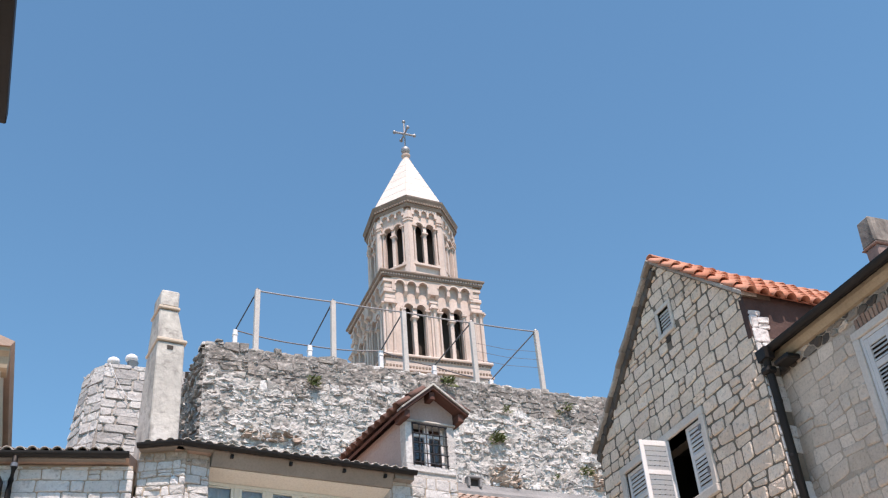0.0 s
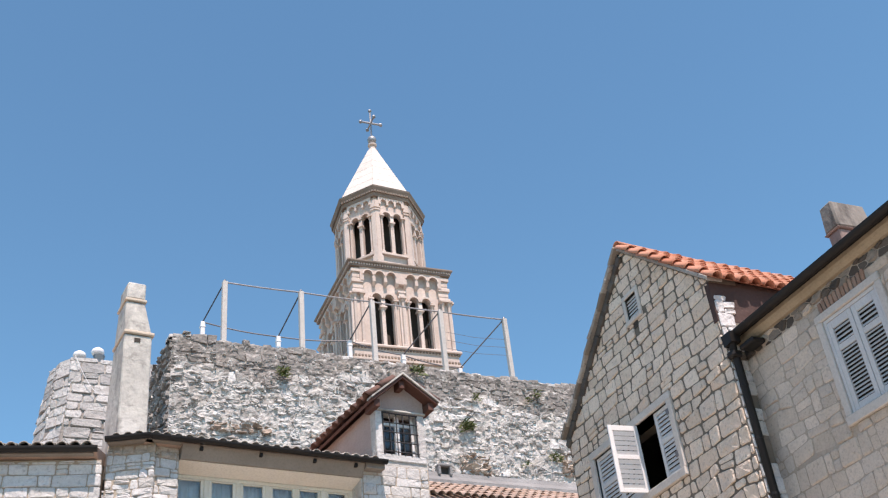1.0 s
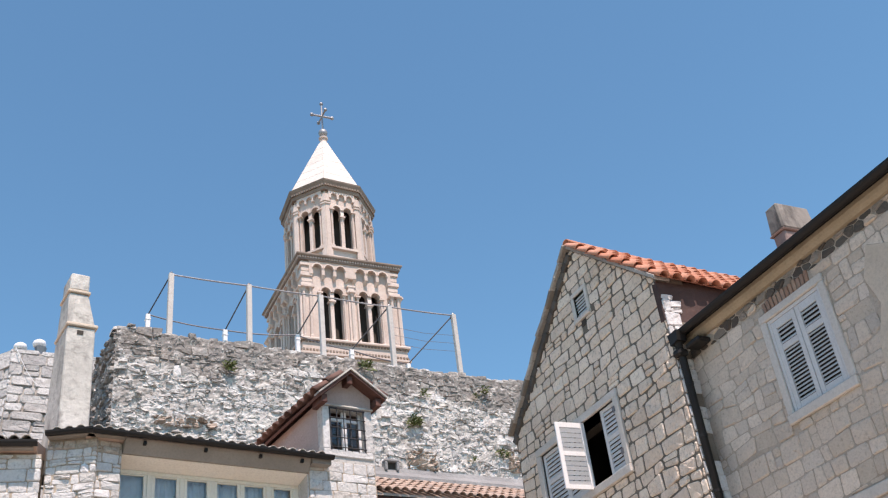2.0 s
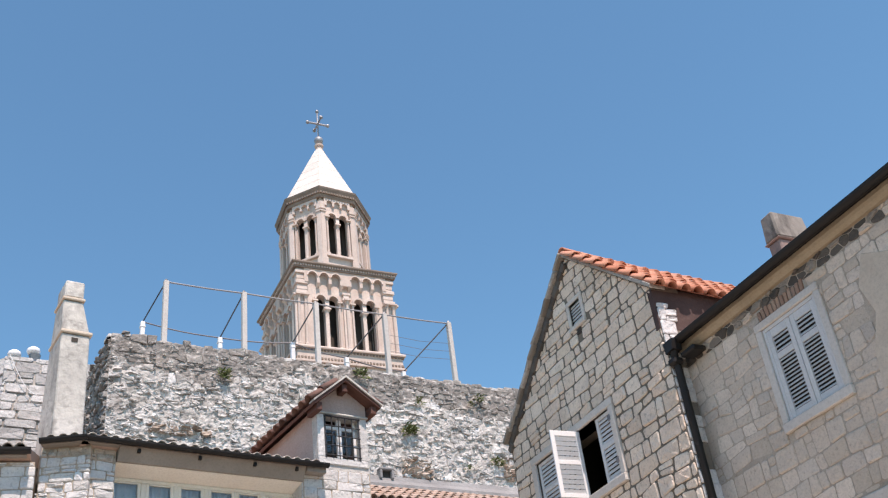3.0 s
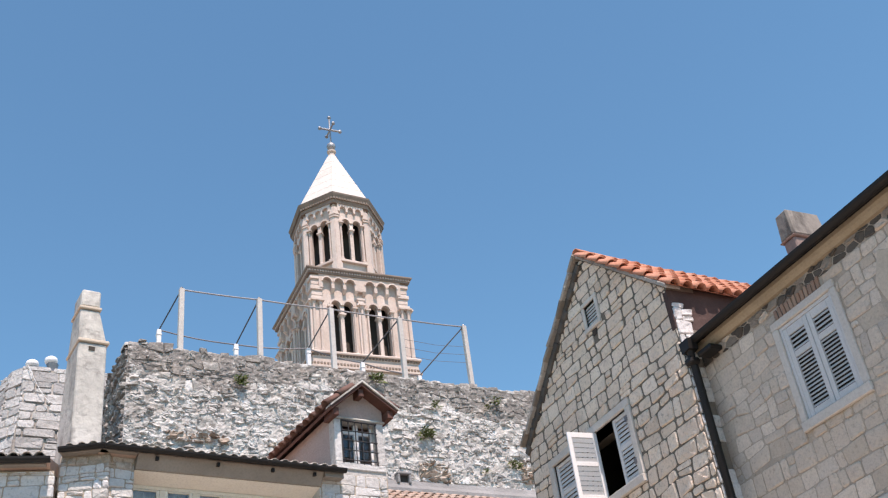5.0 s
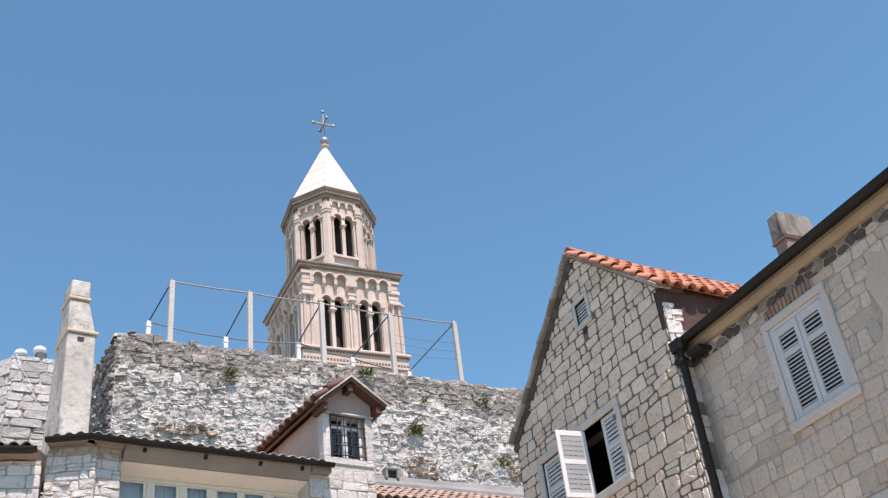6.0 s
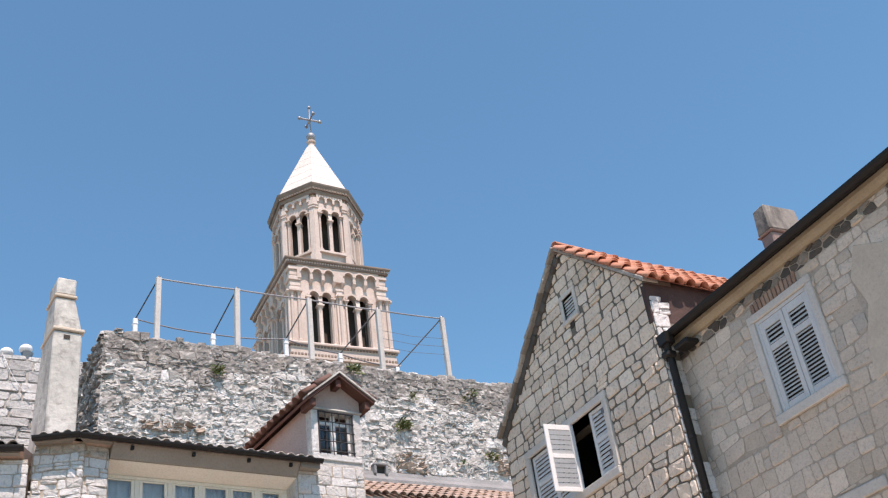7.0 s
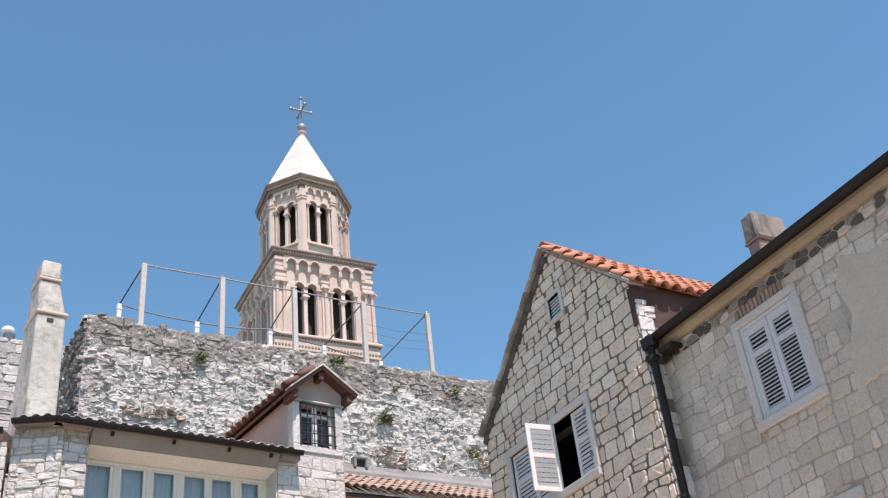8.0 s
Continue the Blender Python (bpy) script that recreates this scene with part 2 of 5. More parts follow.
# ---- mesh helpers ----
class Geo:
    """Vertices and faces of one mesh."""

    def __init__(self, m=None):
        self.v, self.f, self.m = [], [], m or Matrix()

    def add(self, verts, faces):
        k = len(self.v)
        self.v += [tuple(self.m @ Vector(p)) for p in verts]
        self.f += [tuple(i + k for i in f) for f in faces]
        return self

    def box(self, x0, x1, y0, y1, z0, z1):
        return self.hexa([(x0, y0, z0), (x1, y0, z0), (x1, y1, z0), (x0, y1, z0), (x0, y0, z1), (x1, y0, z1), (x1, y1, z1), (x0, y1, z1)])

    def hexa(self, c):
        return self.add(c, [(0, 3, 2, 1), (4, 5, 6, 7), (0, 1, 5, 4), (1, 2, 6, 5), (2, 3, 7, 6), (3, 0, 4, 7)])

    def prism(self, poly, c0, c1, axes="xzy"):
        """A polygon in the first two axes, drawn out from c0 to c1 along the third."""
        o = ["xyz".index(a) for a in axes]

        def put(a, b, c):
            p = [0, 0, 0]
            p[o[0]], p[o[1]], p[o[2]] = a, b, c
            return p
        n = len(poly)
        return self.add([put(a, b, c) for c in (c0, c1) for a, b in poly],
                        [tuple(range(n))[::-1], tuple(range(n, 2 * n))] + [(i, (i + 1) % n, n + (i + 1) % n, n + i) for i in range(n)])

    def lathe(self, profile, x=0, y=0, n=12, turn=0.0):
        vs = [(x + r * math.cos(turn + 2 * math.pi * i / n), y + r * math.sin(turn + 2 * math.pi * i / n), z) for r, z in profile for i in range(n)]
        fs = [(k * n + i, k * n + (i + 1) % n, (k + 1) * n + (i + 1) % n, (k + 1) * n + i) for k in range(len(profile) - 1) for i in range(n)]
        k = (len(profile) - 1) * n
        return self.add(vs, fs + [tuple(range(n))[::-1], tuple(range(k, k + n))])

    def tube(self, pts, r, n=8):
        pts = [Vector(p) for p in pts]
        vs = []
        for i, p in enumerate(pts):
            d = (pts[min(i + 1, len(pts) - 1)] - pts[max(i - 1, 0)]).normalized()
            a = d.cross(Vector((0, 0, 1)) if abs(d.z) < 0.9 else Vector((1, 0, 0))).normalized()
            b = d.cross(a)
            vs += [p + r * (math.cos(2 * math.pi * k / n) * a + math.sin(2 * math.pi * k / n) * b) for k in range(n)]
        fs = [(j * n + k, j * n + (k + 1) % n, (j + 1) * n + (k + 1) % n, (j + 1) * n + k) for j in range(len(pts) - 1) for k in range(n)]
        m = (len(pts) - 1) * n
        return self.add(vs, fs + [tuple(range(n))[::-1], tuple(range(m, m + n))])

    def ball(self, c, r, n=10, squash=1.0):
        prof = [(max(1e-3, r * math.sin(math.pi * k / 6)), c[2] - squash * r * math.cos(math.pi * k / 6)) for k in range(7)]
        return self.lathe(prof, c[0], c[1], n)


BASE = {}


def thing(name, at, label, category, group="", kind=""):
    ob = new(name)
    ob.location = at
    ob.empty_display_size = 0.2
    BASE[ob.name] = Vector(at)
    return tagged(ob, label, category, group, kind)


def part(name, geo, mat, parent=None, label="", bevel=0.0, smooth=False, kind="", weld=False):
    """One mesh object, under a thing or a part."""
    me = bpy.data.meshes.new(name)
    me.from_pydata(geo.v, [], geo.f)
    bm = bmesh.new()
    bm.from_mesh(me)
    if weld:
        bmesh.ops.remove_doubles(bm, verts=bm.verts, dist=0.0005)
    bmesh.ops.recalc_face_normals(bm, faces=bm.faces)
    if bevel:
        sharp = [e for e in bm.edges if len(e.link_faces) == 2 and e.calc_face_angle(0) > 0.6]
        bmesh.ops.bevel(bm, geom=sharp, offset=bevel, segments=1, affect="EDGES", clamp_overlap=True)
    if smooth:
        for f in bm.faces:
            f.smooth = True
    bm.to_mesh(me)
    bm.free()
    me.materials.append(mat)
    return hang(new(name, me), parent, label, kind)


def hang(ob, parent, label="", kind=""):
    if parent is not None:
        ob.parent = parent
        ob.matrix_parent_inverse = Matrix.Translation(-BASE.get(parent.name, Vector()))
    return tagged(ob, label, kind=kind)


def raw(name, verts, faces, mat, parent, label="", kind="", smooth=False):
    me = bpy.data.meshes.new(name)
    me.from_pydata(verts, [], faces)
    if smooth:
        me.shade_smooth()
    me.materials.append(mat)
    return hang(new(name, me), parent, label, kind)


def place(x, y, degrees):
    """A frame whose x runs along a wall, y into it, z up."""
    return pose(x, y, 0, 0, 0, degrees)


# ---- masonry ----
def cut(poly, a, b, c):
    """The side a*u + b*z <= c of a convex polygon."""
    out = []
    for i, p in enumerate(poly):
        q = poly[(i + 1) % len(poly)]
        dp, dq = a * p[0] + b * p[1] - c, a * q[0] + b * q[1] - c
        if dp <= 0:
            out.append(p)
        if dp * dq < 0:
            s = dp / (dp - dq)
            out.append((p[0] + s * (q[0] - p[0]), p[1] + s * (q[1] - p[1])))
    return out


def area(poly):
    return 0.5 * sum(p[0] * poly[(i + 1) % len(poly)][1] - poly[(i + 1) % len(poly)][0] * p[1] for i, p in enumerate(poly)) if len(poly) > 2 else 0.0


def coursed(u0, u1, z0, z1, row, wide, jit, rng):
    """Squared stones in uneven courses."""
    out, z = [], z0
    wave = lambda u, k: jit * row * noise.noise((u * 1.7, k * 7.3, rng_shift))
    rng_shift = rng.uniform(0, 50)
    k = 0
    while z < z1 - 0.3 * row:
        h = row * rng.uniform(0.75, 1.25)
        top = min(z1, z + h) if z + h < z1 - 0.3 * row else z1
        u, lean = u0 - wide * rng.uniform(0, 0.6), 0.0
        while u < u1:
            w = wide * rng.choice((0.55, 0.8, 1.0, 1.15, 1.5))
            lean2 = rng.uniform(-1, 1) * jit * row * 0.5
            b = [(u, z + wave(u, k)), (u + w, z + wave(u + w, k)), (u + w + lean2, top + wave(u + w, k + 1)), (u + lean, top + wave(u, k + 1))]
            if rng.random() < 0.14 and h > 0.8 * row and w < wide * 1.2:
                m = rng.uniform(0.4, 0.6)
                l, r = [b[0][i] + m * (b[3][i] - b[0][i]) for i in (0, 1)], [b[1][i] + m * (b[2][i] - b[1][i]) for i in (0, 1)]
                out += [[b[0], b[1], tuple(r), tuple(l)], [tuple(l), tuple(r), b[2], b[3]]]
            else:
                out.append(b)
            u, lean = u + w, lean2
        z, k = top, k + 1
    return [p for p in (cut(cut(cut(cut(q, 1, 0, u1), -1, 0, -u0), 0, 1, z1), 0, -1, -z0) for q in out) if len(p) > 2]


def rubble(u0, u1, z0, z1, su, sz, jit, rng):
    """Random rubble: the cells round scattered centres."""
    pts = []
    nz, nu = max(1, round((z1 - z0) / sz)), max(1, round((u1 - u0) / su))
    for j in range(-1, nz + 1):
        for i in range(-1, nu + 1):
            pts.append((j, u0 + (i + 0.5 + 0.5 * (j % 2) + jit * rng.uniform(-0.5, 0.5)) * su, z0 + (j + 0.5 + jit * rng.uniform(-0.5, 0.5)) * sz))
    cells, wide = [], nu + 2
    for k, (j, u, z) in enumerate(pts):
        cell = [(u - 2 * su, z - 2 * sz), (u + 2 * su, z - 2 * sz), (u + 2 * su, z + 2 * sz), (u - 2 * su, z + 2 * sz)]
        for dj in (-2, -1, 0, 1, 2):
            for di in (-2, -1, 0, 1, 2):
                o = k + dj * wide + di
                if o == k or not 0 <= o < len(pts):
                    continue
                _, uu, zz = pts[o]
                a, b = (uu - u) / su ** 2, (zz - z) / sz ** 2
                cell = cut(cell, a, b, a * (u + uu) / 2 + b * (z + zz) / 2)
                if len(cell) < 3:
                    break
            if len(cell) < 3:
                break
        for a, b, c in ((1, 0, u1), (-1, 0, -u0), (0, 1, z1), (0, -1, -z0)):
            cell = cut(cell, a, b, c) if len(cell) > 2 else cell
        if len(cell) > 2:
            cells.append(cell)
    return cells


def trim_cells(cells, planes=(), holes=(), least=0.004):
    """Cells cut by half planes, and kept out of rectangles (u0, u1, z0, z1)."""
    out = []
    for c in cells:
        for p in planes:
            c = cut(c, *p) if len(c) > 2 else c
        for u0, u1, z0, z1 in holes:
            if len(c) > 2 and max(p[0] for p in c) > u0 and min(p[0] for p in c) < u1 and max(p[1] for p in c) > z0 and min(p[1] for p in c) < z1:
                c = max((cut(c, *h) for h in ((1, 0, u0), (-1, 0, -u1), (0, 1, z0), (0, -1, -z1))), key=lambda q: abs(area(q)))
        if len(c) > 2 and abs(area(c)) > least:
            out.append(c)
    return out


def stone_shape(cell, m, joint, depth, rng, rough=0.3, corner=0.045):
    """A rounded stone that stands out of the wall's face y = 0."""
    n = len(cell)
    cu, cz = sum(p[0] for p in cell) / n, sum(p[1] for p in cell) / n
    size = math.sqrt(abs(area(cell)))
    k = max(0.55, 1 - joint / size)
    ring = []
    for i, p in enumerate(cell):
        q = cell[(i + 1) % n]
        if math.hypot(q[0] - p[0], q[1] - p[1]) < 0.02:
            continue
        c = min(0.25, corner / math.hypot(q[0] - p[0], q[1] - p[1]))
        for s in (c, 1 - c):
            ring.append((cu + k * (p[0] + s * (q[0] - p[0]) - cu), cz + k * (p[1] + s * (q[1] - p[1]) - cz)))
    if len(ring) > 12:
        ring = ring[::2]
    n = len(ring)
    tilt_u, tilt_z = rng.uniform(-rough, rough) * depth / size, rng.uniform(-rough, rough) * depth / size
    vs = [(u, 0.05, z) for u, z in ring]
    flat = max(0.72, min(0.94, 1 - 0.035 / size))
    for s, d in ((1.0, 0.4), (flat, 1.0)):
        for u, z in ring:
            a, b = cu + s * (u - cu), cz + s * (z - cz)
            vs.append((a, -depth * (d + rough * rng.uniform(-0.5, 0.5)) - tilt_u * (a - cu) - tilt_z * (b - cz), b))
    vs.append((cu, -depth * (1.02 + rough * rng.uniform(-0.5, 0.5)), cz))
    fs = [(r * n + i, r * n + (i + 1) % n, (r + 1) * n + (i + 1) % n, (r + 1) * n + i) for r in (0, 1) for i in range(n)]
    fs += [(2 * n + i, 2 * n + (i + 1) % n, 3 * n) for i in range(n)]
    return [tuple(m @ Vector(v)) for v in vs], fs


def lay(cells, parent, m, mat, mat_far, near, joint=0.03, depth=(0.02, 0.04), rng=None, rough=0.3, name="stone", label="", corner=0.045, smooth=False):
    """The cells inside near (u0, u1, z0, z1), up to 300, as stones of their own, the rest as one mesh."""
    rest_v, rest_f, made = [], [], 0
    for c in cells:
        cu, cz = sum(p[0] for p in c) / len(c), sum(p[1] for p in c) / len(c)
        vs, fs = stone_shape(c, m, joint, rng.uniform(*depth), rng, rough, corner)
        if near[0] <= cu <= near[1] and near[2] <= cz <= near[3] and made < 300:
            raw(name, vs, fs, mat, parent, smooth=smooth)
            made += 1
        else:
            k = len(rest_v)
            rest_v += vs
            rest_f += [tuple(i + k for i in f) for f in fs]
    if rest_v:
        raw("masonry", rest_v, rest_f, mat_far, parent, label, kind="stuff", smooth=smooth)


def tile_mesh(name, length, r0, r1, mat):
    """A half-round clay tile that lies along y, its wide end at y = 0, with thickness."""
    n, t, vs, fs = 6, 0.014, [], []
    for y, r in ((0, r0), (length, r1)):
        for rr in (r, r - t):
            vs += [(rr * math.cos(math.pi * k / n), y, rr * math.sin(math.pi * k / n)) for k in range(n + 1)]
    a = n + 1
    for k in range(n):
        fs += [(k, k + 1, 2 * a + k + 1, 2 * a + k), (a + k, 3 * a + k, 3 * a + k + 1, a + k + 1), (k, a + k, a + k + 1, k + 1), (2 * a + k, 2 * a + k + 1, 3 * a + k + 1, 3 * a + k)]
    fs += [(0, 2 * a, 3 * a, a), (n, a + n, 3 * a + n, 2 * a + n)]
    me = bpy.data.meshes.new(name)
    me.from_pydata(vs, [], fs)
    me.materials.append(mat)
    for p in me.polygons:
        p.use_smooth = p.index < len(fs) - 2
    return me


def tile_slope(parent, mesh, m, wide, rows, length, pitch, step, rng, skip=None, tilt=-2.2):
    """Rows of cover tiles on a slope: m gives the eave's start, x along the eave, y up the slope."""
    for j in range(rows):
        for i in range(int(wide / pitch)):
            u = (i + 0.5) * pitch
            if skip and skip(u, j * step):
                continue
            ob = new("tile", mesh)
            hang(ob, parent)
            ob.matrix_basis = m @ pose(u + rng.uniform(-0.008, 0.008), j * step + rng.uniform(-0.015, 0.015), 0.02 + rng.uniform(0, 0.012),
                                       tilt + rng.uniform(-1, 1), rng.uniform(-2, 2), rng.uniform(-1.5, 1.5))


def shutter(name, w, h, groups, parent, m, mat, label="", slat=0.05, thick=0.035, cover=0.62):
    """A louvred leaf from x = 0 to w; groups: heights of its louvred fields from below, as (z0, z1)."""
    st = 0.075
    g = Geo(m)
    g.box(0, st, 0, thick, 0, h).box(w - st, w, 0, thick, 0, h)
    edges = [0.0] + [z for gr in groups for z in gr] + [h]
    for a, b in zip(edges[::2], edges[1::2]):
        g.box(st, w - st, 0.002, thick - 0.002, a, b)
    leaf = part(name, g, mat, parent, label, bevel=0.004)
    for z0, z1 in groups:
        n = max(1, int((z1 - z0) / slat))
        for k in range(n):
            z = z0 + (k + 0.5) * (z1 - z0) / n
            s = Geo(m)
            d = cover * (z1 - z0) / n
            s.hexa([(st, 0.0, z - 0.55 * d), (w - st, 0.0, z - 0.55 * d), (w - st, 0.008, z - 0.6 * d), (st, 0.008, z - 0.6 * d),
                    (st, 0.024, z + 0.45 * d), (w - st, 0.024, z + 0.45 * d), (w - st, 0.032, z + 0.4 * d), (st, 0.032, z + 0.4 * d)])
            part("slat", s, mat, leaf)
    return leaf


# ---- ground and the closing street ----
# out of view; its dark tone limits light bounced onto the tower
ground = part("ground", Geo().box(-600, 600, -600, 900, -0.3, 0.0), m_earth)
tagged(ground, "unseen old town ground, dark to limit bounced light", "ground", kind="structure")
# out of view; pale to bounce warm light up onto the street walls
pavement = part("pavement", Geo().box(-14, 14, -30, 24, 0.0, 0.06), m_paving)
tagged(pavement, "unseen pale stone street paving that bounces light", "pavement", kind="structure")

# ---- bell tower ----
TX, TY = 23.88, 64.05
tower = thing("bell_tower", (TX, TY, 0), "tall pale limestone bell tower with arched openings and white spire", "tower")


def arcade(g, u0, u1, z0, z1, y0, y1, openings, n=8):
    """A wall slab with round-headed openings (centre, width, bottom, spring)."""
    cuts = {u0, u1}
    for c, w, _, _ in openings:
        cuts |= {c - w / 2 * math.cos(math.pi * k / n) for k in range(n + 1)}
    cuts = sorted(cuts)
    for a, b in zip(cuts, cuts[1:]):
        if b - a < 1e-5:
            continue
        hit = [o for o in openings if abs((a + b) / 2 - o[0]) < o[1] / 2]
        if not hit:
            g.box(a, b, y0, y1, z0, z1)
            continue
        c, w, zb, zs = hit[0]
        r = w / 2
        za, zc = (zs + math.sqrt(max(0, r * r - (u - c) ** 2)) for u in (a, b))
        if zb > z0 + 0.01:
            g.box(a, b, y0, y1, z0, zb)
        g.hexa([(a, y0, za), (b, y0, zc), (b, y1, zc), (a, y1, za), (a, y0, z1), (b, y0, z1), (b, y1, z1), (a, y1, z1)])
    return g


def archivolt(g, c, w, zs, y0, y1, thick, n=10):
    """A half ring round an arch's head."""
    r = w / 2
    for k in range(n):
        a, b = math.pi * k / n, math.pi * (k + 1) / n
        p = [(c - q * math.cos(t), zs + q * math.sin(t)) for t, q in ((a, r), (b, r), (b, r + thick), (a, r + thick))]
        g.prism(p, y0, y1)
    return g


def column(m, u, y, z0, z1, r, parent, capital=0.45):
    g = Geo(m)
    g.box(u - 1.5 * r, u + 1.5 * r, y - 1.5 * r, y + 1.5 * r, z0, z0 + 0.12)
    g.lathe([(1.35 * r, z0 + 0.12), (1.4 * r, z0 + 0.18), (r, z0 + 0.26), (0.9 * r, z1 - capital), (1.1 * r, z1 - capital + 0.03), (r, z1 - capital + 0.06),
             (1.3 * r, z1 - capital * 0.6), (1.25 * r, z1 - capital * 0.5), (1.6 * r, z1 - capital * 0.35), (2.1 * r, z1 - 0.12)], u, y, 12)
    g.box(u - 2.2 * r, u + 2.2 * r, y - 2.2 * r, y + 2.2 * r, z1 - 0.12, z1)
    part("column", g, m_tower_part, parent)


def dentils(g, u0, u1, y0, y1, z0, z1, pitch):
    n = int((u1 - u0) / pitch)
    for k in range(n):
        u = u0 + (k + 0.5) * (u1 - u0) / n
        g.box(u - 0.3 * pitch, u + 0.3 * pitch, y0, y1, z0, z1)
    return g


HD = 4.5                # half depth
H = 3.87                # half width of the square stage
centre = pose(TX, TY, 0)
for face in range(4):
    m = centre @ pose(0, 0, 0, 0, 0, -90 * face) @ pose(0, -H, 0)
    if face % 2:
        m = pose(TX, TY - H + HD, 0, 0, 0, -90 * face) @ pose(0, -H, 0) @ Matrix.Diagonal((HD / H, 1, 1, 1))
    elif face == 2:
        m = pose(TX, TY - 2 * H + 2 * HD, 0, 0, 0, 180) @ pose(0, -H, 0)
    # recessed wall with two paired openings
    ops = [(s * 1.45 + d * 0.48, 0.68, 35.55, 39.6) for s in (-1, 1) for d in (-1, 1)]
    panel = part("stage_wall", arcade(Geo(m), -H + 0.35, H - 0.35, 34.95, 42.0, 0.34, 0.8, ops), m_tower, tower)
    for o in ops:
        part("archivolt", archivolt(Geo(m), o[0], 0.70, 39.6, 0.16, 0.32, 0.15), m_tower_part, panel, weld=True)
    for s in (-1, 1):
        column(m, s * 1.45, 0.44, 35.55, 38.95, 0.12, panel, 0.6)
        part("impost", Geo(m).hexa([(s * 1.45 - 0.14, 0.2, 38.95), (s * 1.45 + 0.14, 0.2, 38.95), (s * 1.45 + 0.14, 0.76, 38.95), (s * 1.45 - 0.14, 0.76, 38.95), (s * 1.45 - 0.16, 0.3, 39.62), (s * 1.45 + 0.16, 0.3, 39.62), (s * 1.45 + 0.16, 0.76, 39.62), (s * 1.45 - 0.16, 0.76, 39.62)]), m_tower_part, panel)
        for d in (-1, 1):
            column(m, s * 1.45 + d * 0.94, 0.26, 35.55, 39.5, 0.09, panel, 0.4)
    # corbel table of six blind arches
    heads = [(s * (0.75 + 0.9 * k) + (0.02 * s), 0.66, 40.6, 41.42) for s in (-1, 1) for k in range(3)]
    part("corbel_table", arcade(Geo(m), -3.2, 3.2, 40.85, 42.0, 0.0, 0.36, [(c, w, 40.5, zs) for c, w, _, zs in heads]), m_tower_part, panel)
    for s in (-1, 1):
        for k in range(4):
            u = s * (0.31 + 0.9 * k)
            corb = Geo(m)
            corb.hexa([(u - 0.07, 0.2, 40.62), (u + 0.07, 0.2, 40.62), (u + 0.07, 0.31, 40.62), (u - 0.07, 0.31, 40.5),
                       (u - 0.14, -0.04, 40.86), (u + 0.14, -0.04, 40.86), (u + 0.14, 0.31, 40.86), (u - 0.14, 0.31, 40.86)])
            part("corbel", corb, m_tower_part, panel)
    for c, w, _, zs in heads:
        part("arch_moulding", archivolt(Geo(m), c, w, zs, -0.07, 0.02, 0.09), m_tower_part, panel, weld=True)
    # middle pilaster
    part("pilaster", Geo(m).box(-0.24, 0.24, 0.14, 0.34, 34.95, 39.7).box(-0.3, 0.3, 0.08, 0.34, 39.7, 39.86).box(-0.22, 0.22, 0.1, 0.34, 39.86, 40.15).box(-0.3, 0.3, 0.05, 0.34, 40.15, 40.3), m_tower_part, panel)
    column(m, 0.0, 0.05, 35.55, 39.7, 0.11, panel, 0.4)
    for s in (-1, 1):
        for u in (3.66, 3.16):
            column(m, s * u, 0.05, 35.55, 39.75, 0.115, panel, 0.45)
    part("dentil_course", dentils(Geo(m), -H - 0.12, H + 0.12, -0.17, 0.1, 42.13, 42.27, 0.2), m_tower_part, panel)
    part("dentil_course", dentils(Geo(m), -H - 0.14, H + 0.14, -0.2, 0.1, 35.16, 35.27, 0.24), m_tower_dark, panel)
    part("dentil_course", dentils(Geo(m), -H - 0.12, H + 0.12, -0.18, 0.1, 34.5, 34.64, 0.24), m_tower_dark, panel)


def square_ring(rows):
    """A stepped course round the square stage: (reach, height)."""
    g = Geo(centre)
    vs = [p for o, z in rows for p in ((-H - o, -H - o, z), (H + o, -H - o, z), (H + o, 2 * HD - H + o, z), (-H - o, 2 * HD - H + o, z))]
    fs = [(4 * j + k, 4 * j + (k + 1) % 4, 4 * j + 4 + (k + 1) % 4, 4 * j + 4 + k) for j in range(len(rows) - 1) for k in range(4)]
    k = 4 * (len(rows) - 1)
    return g.add(vs, fs + [(3, 2, 1, 0), (k, k + 1, k + 2, k + 3)])


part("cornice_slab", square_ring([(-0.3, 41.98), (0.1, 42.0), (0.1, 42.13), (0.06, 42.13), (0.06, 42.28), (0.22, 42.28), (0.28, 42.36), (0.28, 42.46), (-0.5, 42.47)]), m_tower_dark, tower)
part("ledge", square_ring([(-0.3, 35.0), (0.08, 35.03), (0.1, 35.16), (0.1, 35.27), (0.28, 35.3), (0.3, 35.4), (0.24, 35.5), (-0.5, 35.55)]), m_tower_part, tower)
part("ledge", square_ring([(-0.3, 34.2), (0.26, 34.22), (0.26, 34.36), (0.1, 34.46), (0.08, 35.02), (-0.5, 35.03)]), m_tower_part, tower)
